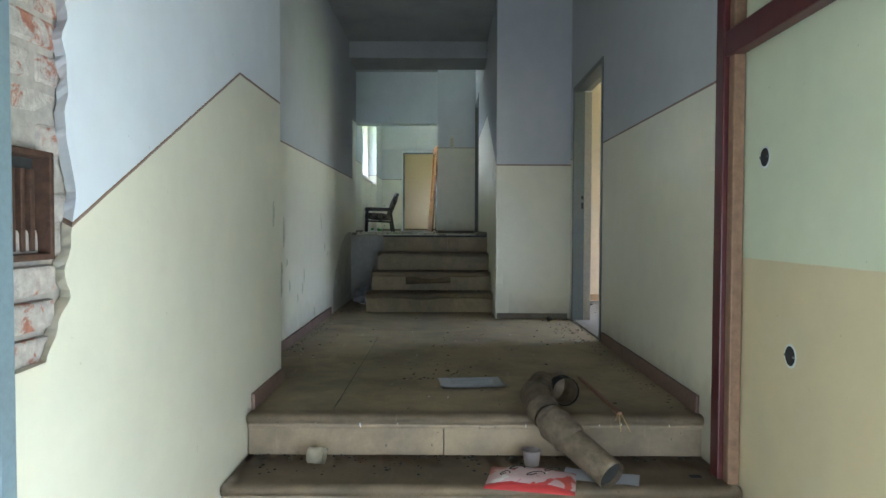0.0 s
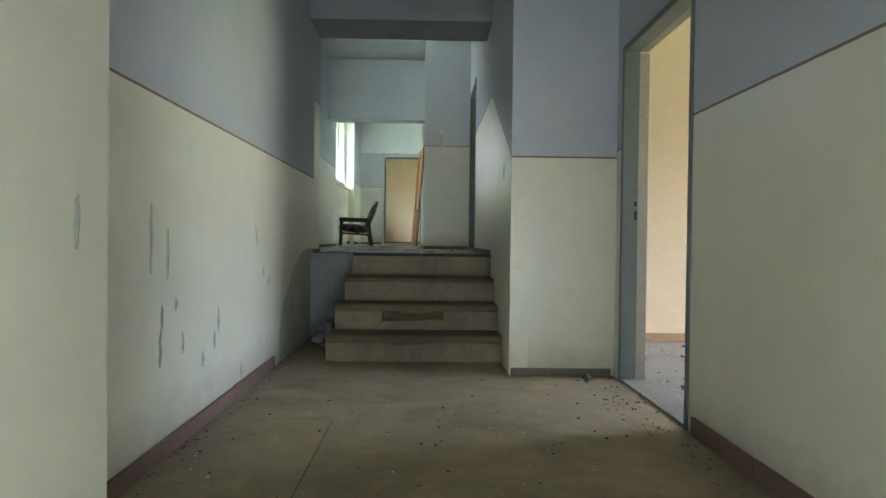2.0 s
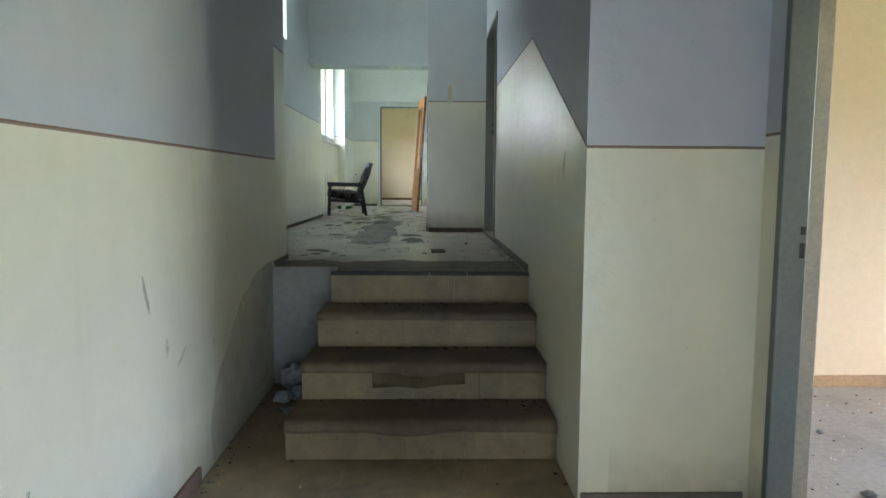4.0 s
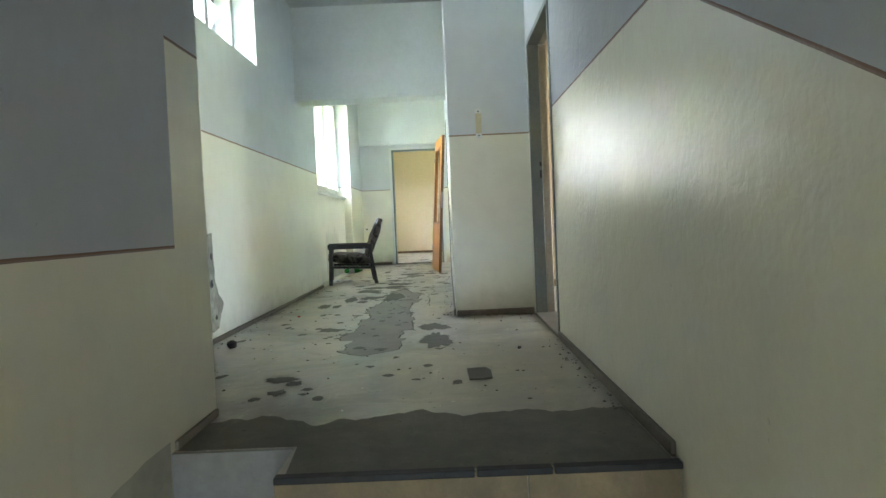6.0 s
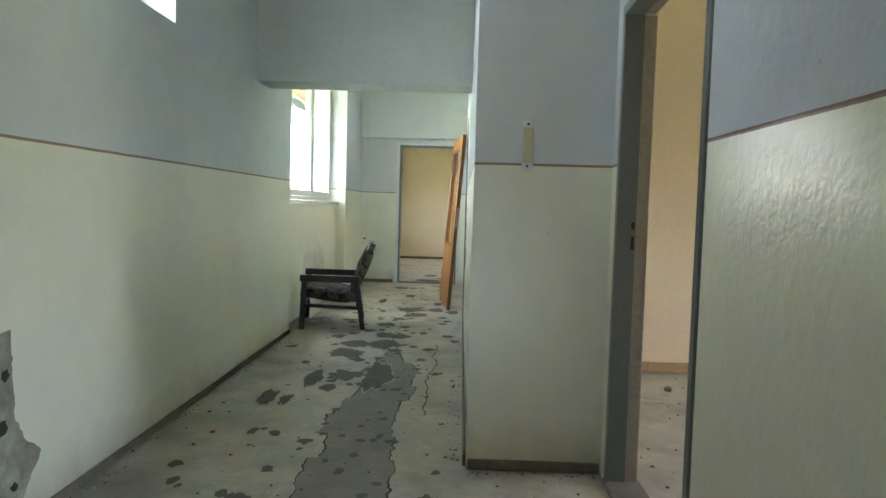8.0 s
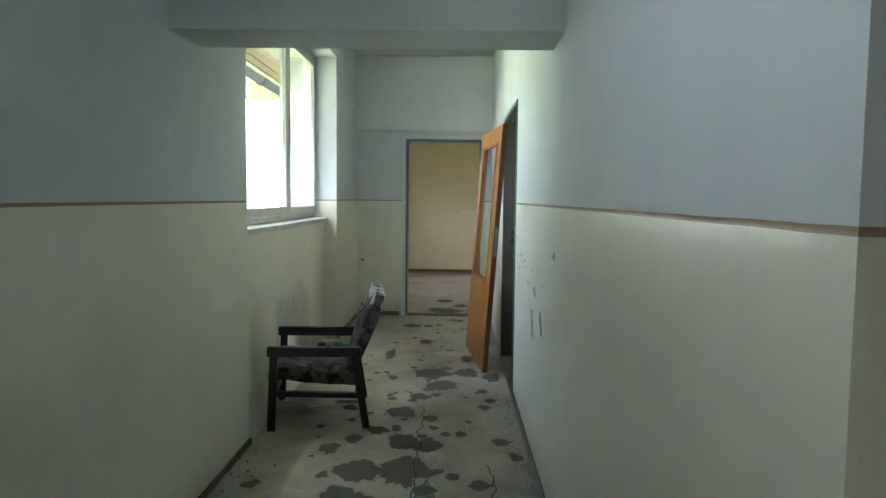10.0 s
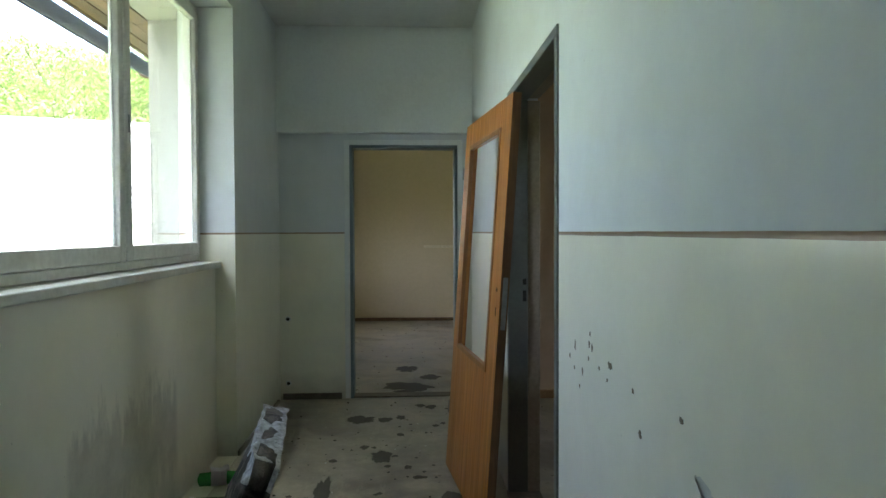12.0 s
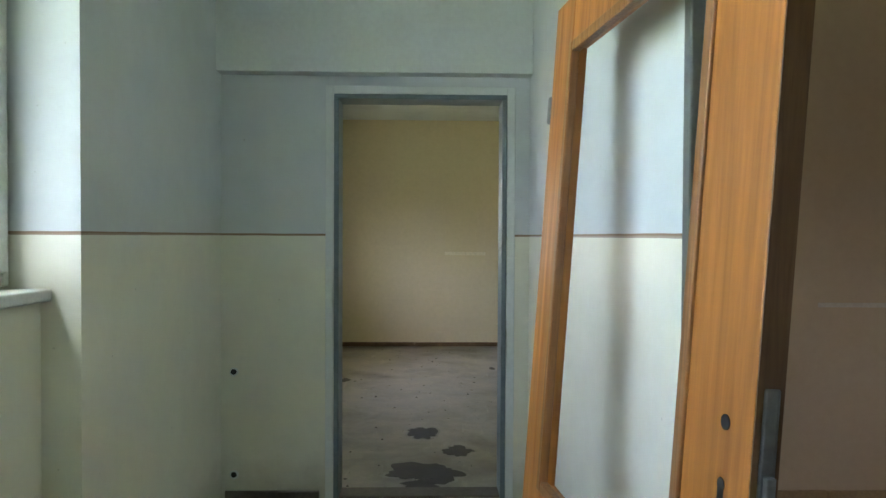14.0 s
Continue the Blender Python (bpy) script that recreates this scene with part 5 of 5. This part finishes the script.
for k, (x, y, s) in enumerate(((1.62, 11.6, 0.03), (1.95, 10.9, 0.04), (2.2, 11.75, 0.025), (1.75, 11.2, 0.02))):
    chunk("rubble_lump", x, y, ZU - 0.003, s, M_screed, "dark rubble lump on the upper side room floor", "rubble", 15 + k, 0.6)


def litter(name, label, spots, seed, material, zs):
    """Fine crumbs strewn over the floor."""
    r = random.Random(seed)
    verts, faces = [], []
    for x0, x1, y0, y1, z, n in spots:
        for _ in range(n):
            x, y, s = r.uniform(x0, x1), r.uniform(y0, y1), r.uniform(*zs)
            a = r.uniform(0, 6.28)
            i = len(verts)
            for q in range(4):
                rr = s * r.uniform(0.6, 1.3)
                verts.append((x + rr * math.cos(a + q * 1.57), y + rr * math.sin(a + q * 1.57), z))
            verts.append((x + r.uniform(-0.3, 0.3) * s, y, z + s * r.uniform(0.3, 0.8)))
            faces += [(i, i + 1, i + 4), (i + 1, i + 2, i + 4), (i + 2, i + 3, i + 4), (i + 3, i, i + 4)]
    ob = mesh_object(name, verts, faces, material)
    return tagged(ob, label, "litter", kind="stuff")


litter("dark_crumbs", "dark crumbs and dirt strewn over the floors", ((-0.6, 1.5, 2.4, 5.9, 0, 90), (0.2, 0.6, 3.0, 3.5, 0, 60), (1.3, 1.6, 4.2, 5.5, 0.001, 90), (1.75, 3.0, 4.0, 7.0, 0, 130), (-1.2, 0.85, 7.6, 10.1, ZU - 0.003, 80), (-1.2, 0.25, 10.2, 17.3, ZU - 0.003, 180), (-0.7, -0.3, 5.9, 7.1, 0, 40), (-0.4, 0.9, 2.05, 2.29, -RISE + 0.004, 60), (-0.3, 0.88, 6.26, 6.33, RISE + 0.004, 45), (-0.3, 0.88, 6.56, 6.63, 2 * RISE + 0.004, 45), (-0.27, 0.88, 6.86, 6.92, 3 * RISE + 0.004, 45), (0.75, 0.88, 6.1, 6.33, RISE + 0.005, 20), (-0.45, 1.5, 2.22, 2.3, -RISE + 0.004, 80), (-1.0, 0.4, 17.6, 22.1, ZU - 0.003, 90), (1.1, 2.6, 9.0, 12.0, ZU - 0.003, 120), (0.5, 2.0, 14.0, 17.2, ZU - 0.003, 40)), 8, M_crack, (0.003, 0.012))
litter("pale_crumbs", "pale plaster crumbs strewn over the floors", ((-0.6, 1.5, 2.4, 5.9, 0, 50), (1.3, 1.9, 4.2, 5.5, 0.001, 70), (1.75, 3.0, 4.0, 7.0, 0, 120), (-1.2, 0.85, 7.6, 10.1, ZU - 0.003, 60), (-1.2, 0.25, 10.2, 17.3, ZU - 0.003, 110), (-1.26, -1.05, 13.6, 15.9, ZU - 0.003, 60), (1.1, 2.6, 9.0, 12.0, ZU - 0.003, 140)), 9, M_sill, (0.002, 0.008))
litter("skirting_dust", "grey dust and flakes along the skirting", ((-0.65, -0.58, 2.95, 5.9, 0, 90), (1.44, 1.55, 2.4, 4.2, 0, 60), (-1.25, -1.18, 7.7, 13.1, ZU - 0.003, 130), (0.8, 0.87, 7.0, 9.0, ZU - 0.003, 60), (0.2, 0.27, 10.2, 14.1, ZU - 0.003, 90), (0.32, 0.86, 10.08, 10.14, ZU - 0.003, 30)), 10, M_screed, (0.003, 0.01))

# ---- loose things at the entrance ----
M_paper = plain("white_paper", (0.72, 0.72, 0.76), 0.8, grain=12, vary=0.06, relief=0.1, stains=0.12)


def sheet_mesh(w, d, lift, seed, nx=14, ny=8, fold=0.0):
    bm = bmesh.new()
    g = []
    for i in range(nx + 1):
        row = []
        for j in range(ny + 1):
            u, v = i / nx, j / ny
            z = 0.002 + lift * (0.5 + 0.5 * noise.noise((u * 3, v * 3, seed))) * (0.4 + abs(u - 0.5))
            z += fold * math.exp(-((v - 0.05) / 0.12) ** 2)
            row.append(bm.verts.new(((u - 0.5) * w, (v - 0.5) * d, z)))
        g.append(row)
    for i in range(nx):
        for j in range(ny):
            bm.faces.new([g[i][j], g[i + 1][j], g[i + 1][j + 1], g[i][j + 1]])
    bmesh.ops.solidify(bm, geom=bm.faces[:], thickness=0.0015)
    return bm


booklet = tagged(empty("open_booklet", 0.57, 2.87, 0.0, 5), "white open booklet lying on the corridor floor", "booklet")
part("page", sheet_mesh(0.335, 0.25, 0.012, 1, fold=0.016), M_paper, booklet, smooth=True)
ob = part("page", sheet_mesh(0.33, 0.245, 0.012, 2, fold=0.012), M_paper, booklet, smooth=True)
ob.location = (-0.006, 0.006, 0.009)
M_ink = plain("grey_print", (0.36, 0.37, 0.42), 0.8)
for k in range(9):
    box("text_bar", -0.13 + 0.006 * (k % 3), 0.11, 0.07 - k * 0.018, 0.073 - k * 0.018, 0.0265, 0.0275, M_ink, booklet)

# stove pipe
M_soot = plain("sooty_black_tin", (0.05, 0.045, 0.042), 0.8, grain=30, vary=0.5, relief=0.5)
M_pipe = plain("sooty_tin_pipe", (0.36, 0.27, 0.185), 0.6, 0.1, grain=22, vary=0.55, relief=0.6, stains=0.75, stain_colour=(0.09, 0.065, 0.045))


def tube(name, pts, radii, material, parent, seg=22, thick=0.003):
    """A pipe through the given places with a radius at each."""
    bm = bmesh.new()
    rings = []
    for k, p in enumerate(pts):
        p = Vector(p)
        d = (Vector(pts[min(k + 1, len(pts) - 1)]) - Vector(pts[max(k - 1, 0)])).normalized()
        x = d.cross(Vector((0.3, 0.2, 1))).normalized()
        y = d.cross(x)
        rings.append([bm.verts.new(p + radii[k] * (math.cos(2 * math.pi * i / seg) * x + math.sin(2 * math.pi * i / seg) * y)) for i in range(seg)])
    for a, b in zip(rings, rings[1:]):
        for i in range(seg):
            bm.faces.new([a[i], a[(i + 1) % seg], b[(i + 1) % seg], b[i]])
    bmesh.ops.solidify(bm, geom=bm.faces[:], thickness=thick)
    return part(name, bm, material, parent, smooth=True)


pipe = tagged(empty("stove_pipe", 0, 0, 0), "dented sooty tin stove pipe elbow lying over the step", "stove pipe")
BEND = [Vector(p) for p in [(1.069, 1.871, -0.116), (0.987, 1.985, -0.06), (0.902, 2.088, 0.0), (0.849, 2.21, 0.05), (0.838, 2.357, 0.075), (0.895, 2.538, 0.077), (0.965, 2.552, 0.074), (0.987, 2.447, 0.072)]]


def smooth_path(pts, per=5):
    """More places on a smooth line through the given ones."""
    out = []
    for k in range(len(pts) - 1):
        p0, p1, p2, p3 = pts[max(k - 1, 0)], pts[k], pts[k + 1], pts[min(k + 2, len(pts) - 1)]
        for q in range(per):
            u = q / per
            out.append(0.5 * ((2 * p1) + (p2 - p0) * u + (2 * p0 - 5 * p1 + 4 * p2 - p3) * u * u + (3 * p1 - p0 - 3 * p2 + p3) * u ** 3))
    return out + [pts[-1]]


line = smooth_path(BEND)
half_ = 13
tube("straight_pipe", line[:half_ + 1], [0.060 + 0.0025 * noise.noise((k * 0.7, 0, 2)) for k in range(half_ + 1)], M_pipe, pipe)
gores = [line[half_]] + BEND[3:]
elbow = tube("elbow", gores, [0.064, 0.066, 0.067, 0.067, 0.066, 0.063], M_pipe, pipe, 26)
elbow.data.shade_flat()
for k in range(1, len(gores) - 1):
    d_ = (gores[k + 1] - gores[k - 1]).normalized()
    tube("seam", [gores[k] - d_ * 0.006, gores[k], gores[k] + d_ * 0.006], [0.0665, 0.0715, 0.0665], M_pipe, pipe, 26, 0.002)
tube("burnt_end", [BEND[-1] + (BEND[-2] - BEND[-1]) * 0.45, BEND[-1] + (BEND[-1] - BEND[-2]) * 0.12], [0.0675, 0.066], M_soot, pipe, 26)
# flat dark disc set in the pipe's mouth in place of its inner shade
bm = bmesh.new()
d_ = (line[0] - line[1]).normalized()
u_ = d_.cross(Vector((0, 0, 1))).normalized()
w_ = d_.cross(u_)
bm.faces.new([bm.verts.new(line[0] - d_ * 0.02 + 0.058 * (math.cos(2 * math.pi * k / 20) * u_ + math.sin(2 * math.pi * k / 20) * w_)) for k in range(20)])
part("dark_mouth_disc", bm, M_dark, pipe)
tube("crimped_collar", line[7:13], [0.063, 0.073, 0.066, 0.069, 0.075, 0.064], M_pipe, pipe)

stick = tagged(empty("wooden_stick", 0, 0, 0), "splintered red-brown wooden stick leaning over the step", "stick")
bm = bmesh.new()
beam_between(bm, (1.165, 3.02, 0.014), (1.19, 2.24, 0.026), 0.02, 0.016, bevel=0.004)
part("rod", bm, M_stick, stick)
for k in range(4):
    bm = bmesh.new()
    beam_between(bm, (1.19 + 0.005 * (k - 1.5), 2.245, 0.026), (1.19 + 0.02 * (k - 1.5), 2.19 - 0.012 * (k % 2), 0.01 - 0.045 * (k % 2)), 0.004, 0.003)
    part("splinter", bm, plain("split_wood", (0.5, 0.33, 0.15), 0.7), stick)

pack = tagged(empty("food_packet", 0.775, 1.99, -RISE + 0.006, -12), "crumpled red and white plastic food packet on the step", "packet")
bm = bmesh.new()
add_box(bm, -0.175, 0.175, -0.12, 0.12, 0, 0.032)
bmesh.ops.subdivide_edges(bm, edges=bm.edges[:], cuts=9, use_grid_fill=True)
for v in bm.verts:
    u, w = abs(v.co.x / 0.175), abs(v.co.y / 0.12)
    v.co.z *= max(0.12, (1 - u ** 4) * (1 - w ** 3))
    v.co.z += 0.012 * max(0, noise.noise(v.co * 14)) * (v.co.z > 0.004)
m, nodes, links, bsdf = graph("printed_packet_film")
at = nodes.new("ShaderNodeTexCoord").outputs["Object"]
prt = noise_node(nodes, links, 11, 2, 0.5, at, 0.6)
sp = nodes.new("ShaderNodeSeparateXYZ")
links.new(at, sp.inputs[0])
edge = math_node(nodes, links, "GREATER_THAN", math_node(nodes, links, "ABSOLUTE", sp.outputs[1]), 0.085)
col = blend(nodes, links, ramp(nodes, links, prt, 0.58, 0.6), (0.62, 0.42, 0.42), (0.50, 0.06, 0.05))
col = blend(nodes, links, ramp(nodes, links, prt, 0.36, 0.34), col, (0.68, 0.62, 0.6))
col = blend(nodes, links, edge, col, (0.42, 0.04, 0.04))
links.new(col, bsdf.inputs["Base Color"])
bsdf.inputs["Roughness"].default_value = 0.3
part("film", bm, m, pack, smooth=True)
for k, (x, y, w) in enumerate(((-0.06, 0.03, 0.05), (0.02, -0.02, 0.06), (0.08, 0.04, 0.05), (-0.1, -0.04, 0.03))):
    bm = bmesh.new()
    for q in range(8):
        a0, a1 = q * 0.6, (q + 1) * 0.6
        beam_between(bm, (x + w * 0.6 * math.cos(a0), y + 0.025 * math.sin(a0 * 1.3), 0.04), (x + w * 0.6 * math.cos(a1), y + 0.025 * math.sin(a1 * 1.3), 0.04), 0.004, 0.002)
    part("print_mark", bm, M_dark, pack)
slip = tagged(part("paper_slip", sheet_mesh(0.30, 0.13, 0.02, 7), M_paper, smooth=True), "grey-white paper slip under the stove pipe", "paper")
slip.matrix_world = pose(1.06, 2.02, -RISE + 0.005, 0, 0, -18)

cup = tagged(empty("plastic_cup", 0.80, 2.18, -RISE + 0.005), "cloudy white plastic cup on the step", "cup")
M_cup = plain("cloudy_plastic", (0.46, 0.39, 0.37), 0.4, vary=0.1)
tube("wall", [(0, 0, 0), (0, 0, 0.03), (0, 0, 0.062), (0, 0, 0.066)], [0.03, 0.034, 0.038, 0.041], M_cup, cup, 20, 0.002)
tube("bottom", [(0, 0, 0.001), (0, 0, 0.004)], [0.029, 0.005], M_cup, cup, 20, 0.001)
roll = tagged(empty("paper_roll", -0.125, 2.19, -RISE + 0.038, -8), "small yellowed paper roll lying on the step", "paper roll")
M_roll = plain("yellowed_paper", (0.55, 0.48, 0.36), 0.8, vary=0.15)
tube("outer", [(-0.035, 0, 0), (0, 0, 0), (0.035, 0, 0)], [0.034, 0.035, 0.034], M_roll, roll, 20, 0.006)
tube("core", [(-0.034, 0, 0), (0.034, 0, 0)], [0.02, 0.02], M_roll, roll, 16, 0.004)

# rag and rubbish beside the stair
for k, (x, y, z, s, sq) in enumerate(((-0.50, 7.02, 0.0, 0.11, 0.9), (-0.44, 6.85, 0.0, 0.08, 0.6), (-0.53, 6.80, 0.0, 0.07, 0.7))):
    bm = bmesh.new()
    bmesh.ops.create_icosphere(bm, subdivisions=4, radius=1.0)
    for v in bm.verts:
        n1 = noise.noise(v.co * 1.8 + Vector((k * 5, 0, 0)))
        n2 = abs(noise.noise(v.co * 4.2 + Vector((0, k * 5, 0))))
        v.co *= 0.8 + 0.35 * n1 - 0.35 * n2
        v.co = Vector((v.co.x * s, v.co.y * s, v.co.z * s * sq))
    low = min(v.co.z for v in bm.verts)
    for v in bm.verts:
        v.co.z -= low
    ob = part("crumpled_rag", bm, plain("grey_white_rag", (0.42, 0.43, 0.46), 0.95, grain=60, vary=0.25, relief=0.4, stains=0.4), smooth=True)
    ob.location = (x, y, z)
    tagged(ob, "crumpled dirty white rag beside the stair", "rag", "rags by the stair")
sc = tagged(part("paper_scrap", sheet_mesh(0.13, 0.16, 0.03, 12), M_paper, smooth=True), "torn white paper scrap beside the stair", "paper")
sc.matrix_world = pose(-0.43, 6.62, 0.003, 0, 0, 25)

# bottle and rubbish under the window
bot = tagged(empty("green_bottle", -1.24, 15.55, ZU + 0.035, 12), "crushed green plastic bottle lying by the wall", "bottle")
M_green = plain("green_plastic", (0.05, 0.32, 0.08), 0.25, vary=0.3)
tube("body", [(-0.12, 0, 0), (-0.11, 0, 0), (-0.04, 0, 0), (0.04, 0, 0), (0.08, 0, 0), (0.11, 0, 0), (0.13, 0, 0)], [0.012, 0.034, 0.037, 0.034, 0.03, 0.016, 0.013], M_green, bot, 18, 0.0015)
tube("label_band", [(-0.05, 0, 0), (0.03, 0, 0)], [0.0385, 0.0365], M_paper, bot, 18, 0.001)
tube("cap", [(0.128, 0, 0), (0.15, 0, 0), (0.151, 0, 0)], [0.016, 0.016, 0.003], M_green, bot, 14, 0.002)
for k, (x, y, w) in enumerate(((-1.18, 13.75, 0.16), (-1.12, 14.05, 0.13), (-1.22, 13.95, 0.12), (-1.05, 13.82, 0.10), (-1.28, 15.25, 0.14), (-1.3, 15.75, 0.10))):
    sc = tagged(part("paper_scrap", sheet_mesh(w, w * 0.8, 0.05, 30 + k), M_paper, smooth=True), "crumpled white paper scrap by the wall", "paper", "paper scraps")
    sc.matrix_world = pose(x, y, ZU - 0.002, 0, 0, 40 * k)

# ---- outside: slope with trees and a pale house ----
M_leaf = plain("sunlit_leaves", (0.09, 0.13, 0.035), 0.6, grain=4, vary=0.5, relief=0.1, stains=0.3, stain_colour=(0.03, 0.06, 0.015))
lt = M_leaf.node_tree
leaf_bsdf, leaf_out = lt.nodes["Principled BSDF"], lt.nodes["Material Output"]
thin_leaf, leaf_mix = lt.nodes.new("ShaderNodeBsdfTranslucent"), lt.nodes.new("ShaderNodeMixShader")
thin_leaf.inputs["Color"].default_value = (0.16, 0.24, 0.05, 1)
lt.links.new(leaf_bsdf.outputs[0], leaf_mix.inputs[1])
lt.links.new(thin_leaf.outputs[0], leaf_mix.inputs[2])
lt.links.new(leaf_mix.outputs[0], leaf_out.inputs["Surface"])
M_bark = plain("bark", (0.12, 0.09, 0.065), 0.9, vary=0.4, relief=0.6)


def tree(x, y, z, height, seed):
    r = random.Random(seed)
    ob = tagged(empty("tree", x, y, z), "leafy green tree on the slope outside", "tree", "trees on the slope")
    bm = bmesh.new()
    tips = []
    beam_between(bm, (0, 0, -0.3), (0.1, 0, height * 0.45), 0.28, 0.28, (0, 1, 0))
    for k in range(6):
        a = k * 1.05 + r.uniform(-0.3, 0.3)
        tip = Vector((math.cos(a) * height * 0.22, math.sin(a) * height * 0.22, height * r.uniform(0.5, 0.8)))
        beam_between(bm, (0.05, 0, height * r.uniform(0.25, 0.42)), tip, 0.1, 0.1, (0.3, 1, 0))
        tips.append(tip)
    part("trunk", bm, M_bark, ob)
    verts, faces = [], []
    centres = tips + [Vector((0, 0, height * 0.85)), Vector((0, 0, height * 0.65))]
    for c in centres:
        for _ in range(620):
            p = c + Vector((r.gauss(0, 1), r.gauss(0, 1), r.gauss(0, 0.8))) * height * 0.095
            s = r.uniform(0.07, 0.15)
            u = Vector((r.uniform(-1, 1), r.uniform(-1, 1), r.uniform(-1, 1))).normalized()
            w = u.cross(Vector((r.uniform(-1, 1), r.uniform(-1, 1), r.uniform(-1, 1)))).normalized()
            i = len(verts)
            verts += [p - u * s, p + w * s * 0.5, p + u * s, p - w * s * 0.5]
            faces.append((i, i + 1, i + 2, i + 3))
    mesh_object("crown", verts, faces, M_leaf, ob)
    return ob


bm = bmesh.new()
g = []
for i in range(25):
    row = []
    for j in range(13):
        x, y = -140 + i * 10.0, 30 + j * 14.0
        x = -150 + i * 6.0
        h = -0.62 + max(0, (math.hypot(x * 0.8, y * 0.7) - 32)) * 0.42 + 1.2 * noise.noise((x * 0.03, y * 0.03, 1)) * min(1, j / 3)
        row.append(bm.verts.new((x, y, h if j else -0.9)))
    g.append(row)
for i in range(24):
    for j in range(12):
        bm.faces.new([g[i][j], g[i + 1][j], g[i + 1][j + 1], g[i][j + 1]])
structure(part("hillside", bm, plain("meadow", (0.05, 0.085, 0.02), 0.95, grain=2, vary=0.4, relief=0.3), smooth=True), "green hillside beyond the house", "ground")
rng = random.Random(11)
for k in range(20):
    y = 42 + (k % 5) * 6 + rng.uniform(-2, 2)
    x = -34 + (k // 5) * 7.5 + rng.uniform(-2.5, 2.5)
    h = -0.62 + max(0, (math.hypot(x * 0.8, y * 0.7) - 32)) * 0.42
    tree(x, y, h - 0.3, rng.uniform(8.5, 12), 100 + k)
house = tagged(empty("house", -9.5, 33.0, -0.6, 18), "pale plastered house with a light metal roof", "house")
M_render = plain("pale_render", (0.74, 0.73, 0.68), 0.9, vary=0.1)
M_roof = plain("pale_metal_roof", (0.62, 0.64, 0.66), 0.5, 0.1, vary=0.1)
wall_bm = bmesh.new()
add_box(wall_bm, -6, 6, 0, 7, 0, 3.2)
part("wall", wall_bm, M_render, house)
bm = bmesh.new()
v = [bm.verts.new(p) for p in ((-6.5, -0.6, 3.0), (6.5, -0.6, 3.0), (6.5, 3.5, 6.6), (-6.5, 3.5, 6.6), (-6.5, 7.6, 3.0), (6.5, 7.6, 3.0))]
bm.faces.new([v[0], v[1], v[2], v[3]])
bm.faces.new([v[3], v[2], v[5], v[4]])
bmesh.ops.solidify(bm, geom=bm.faces[:], thickness=0.12)
part("roof", bm, M_roof, house)
for x in (-4, -1, 2.2):
    w = empty("window", 0, 0, 0)
    w.parent = house
    box("frame", x, x + 1.2, -0.03, 0.02, 1.0, 2.3, M_windowpaint, w, 0.01)
    box("pane", x + 0.08, x + 1.12, -0.04, -0.031, 1.08, 2.22, M_dark, w)
shed = tagged(empty("shed", -13.2, 24.0, -0.6, 10), "low pale shed with a dark roof edge", "shed")
box("wall", -1.2, 1.2, 0, 2, 0, 2.9, M_render, shed)
box("roof", -1.5, 1.5, -0.3, 2.3, 2.905, 3.02, M_rubber, shed)
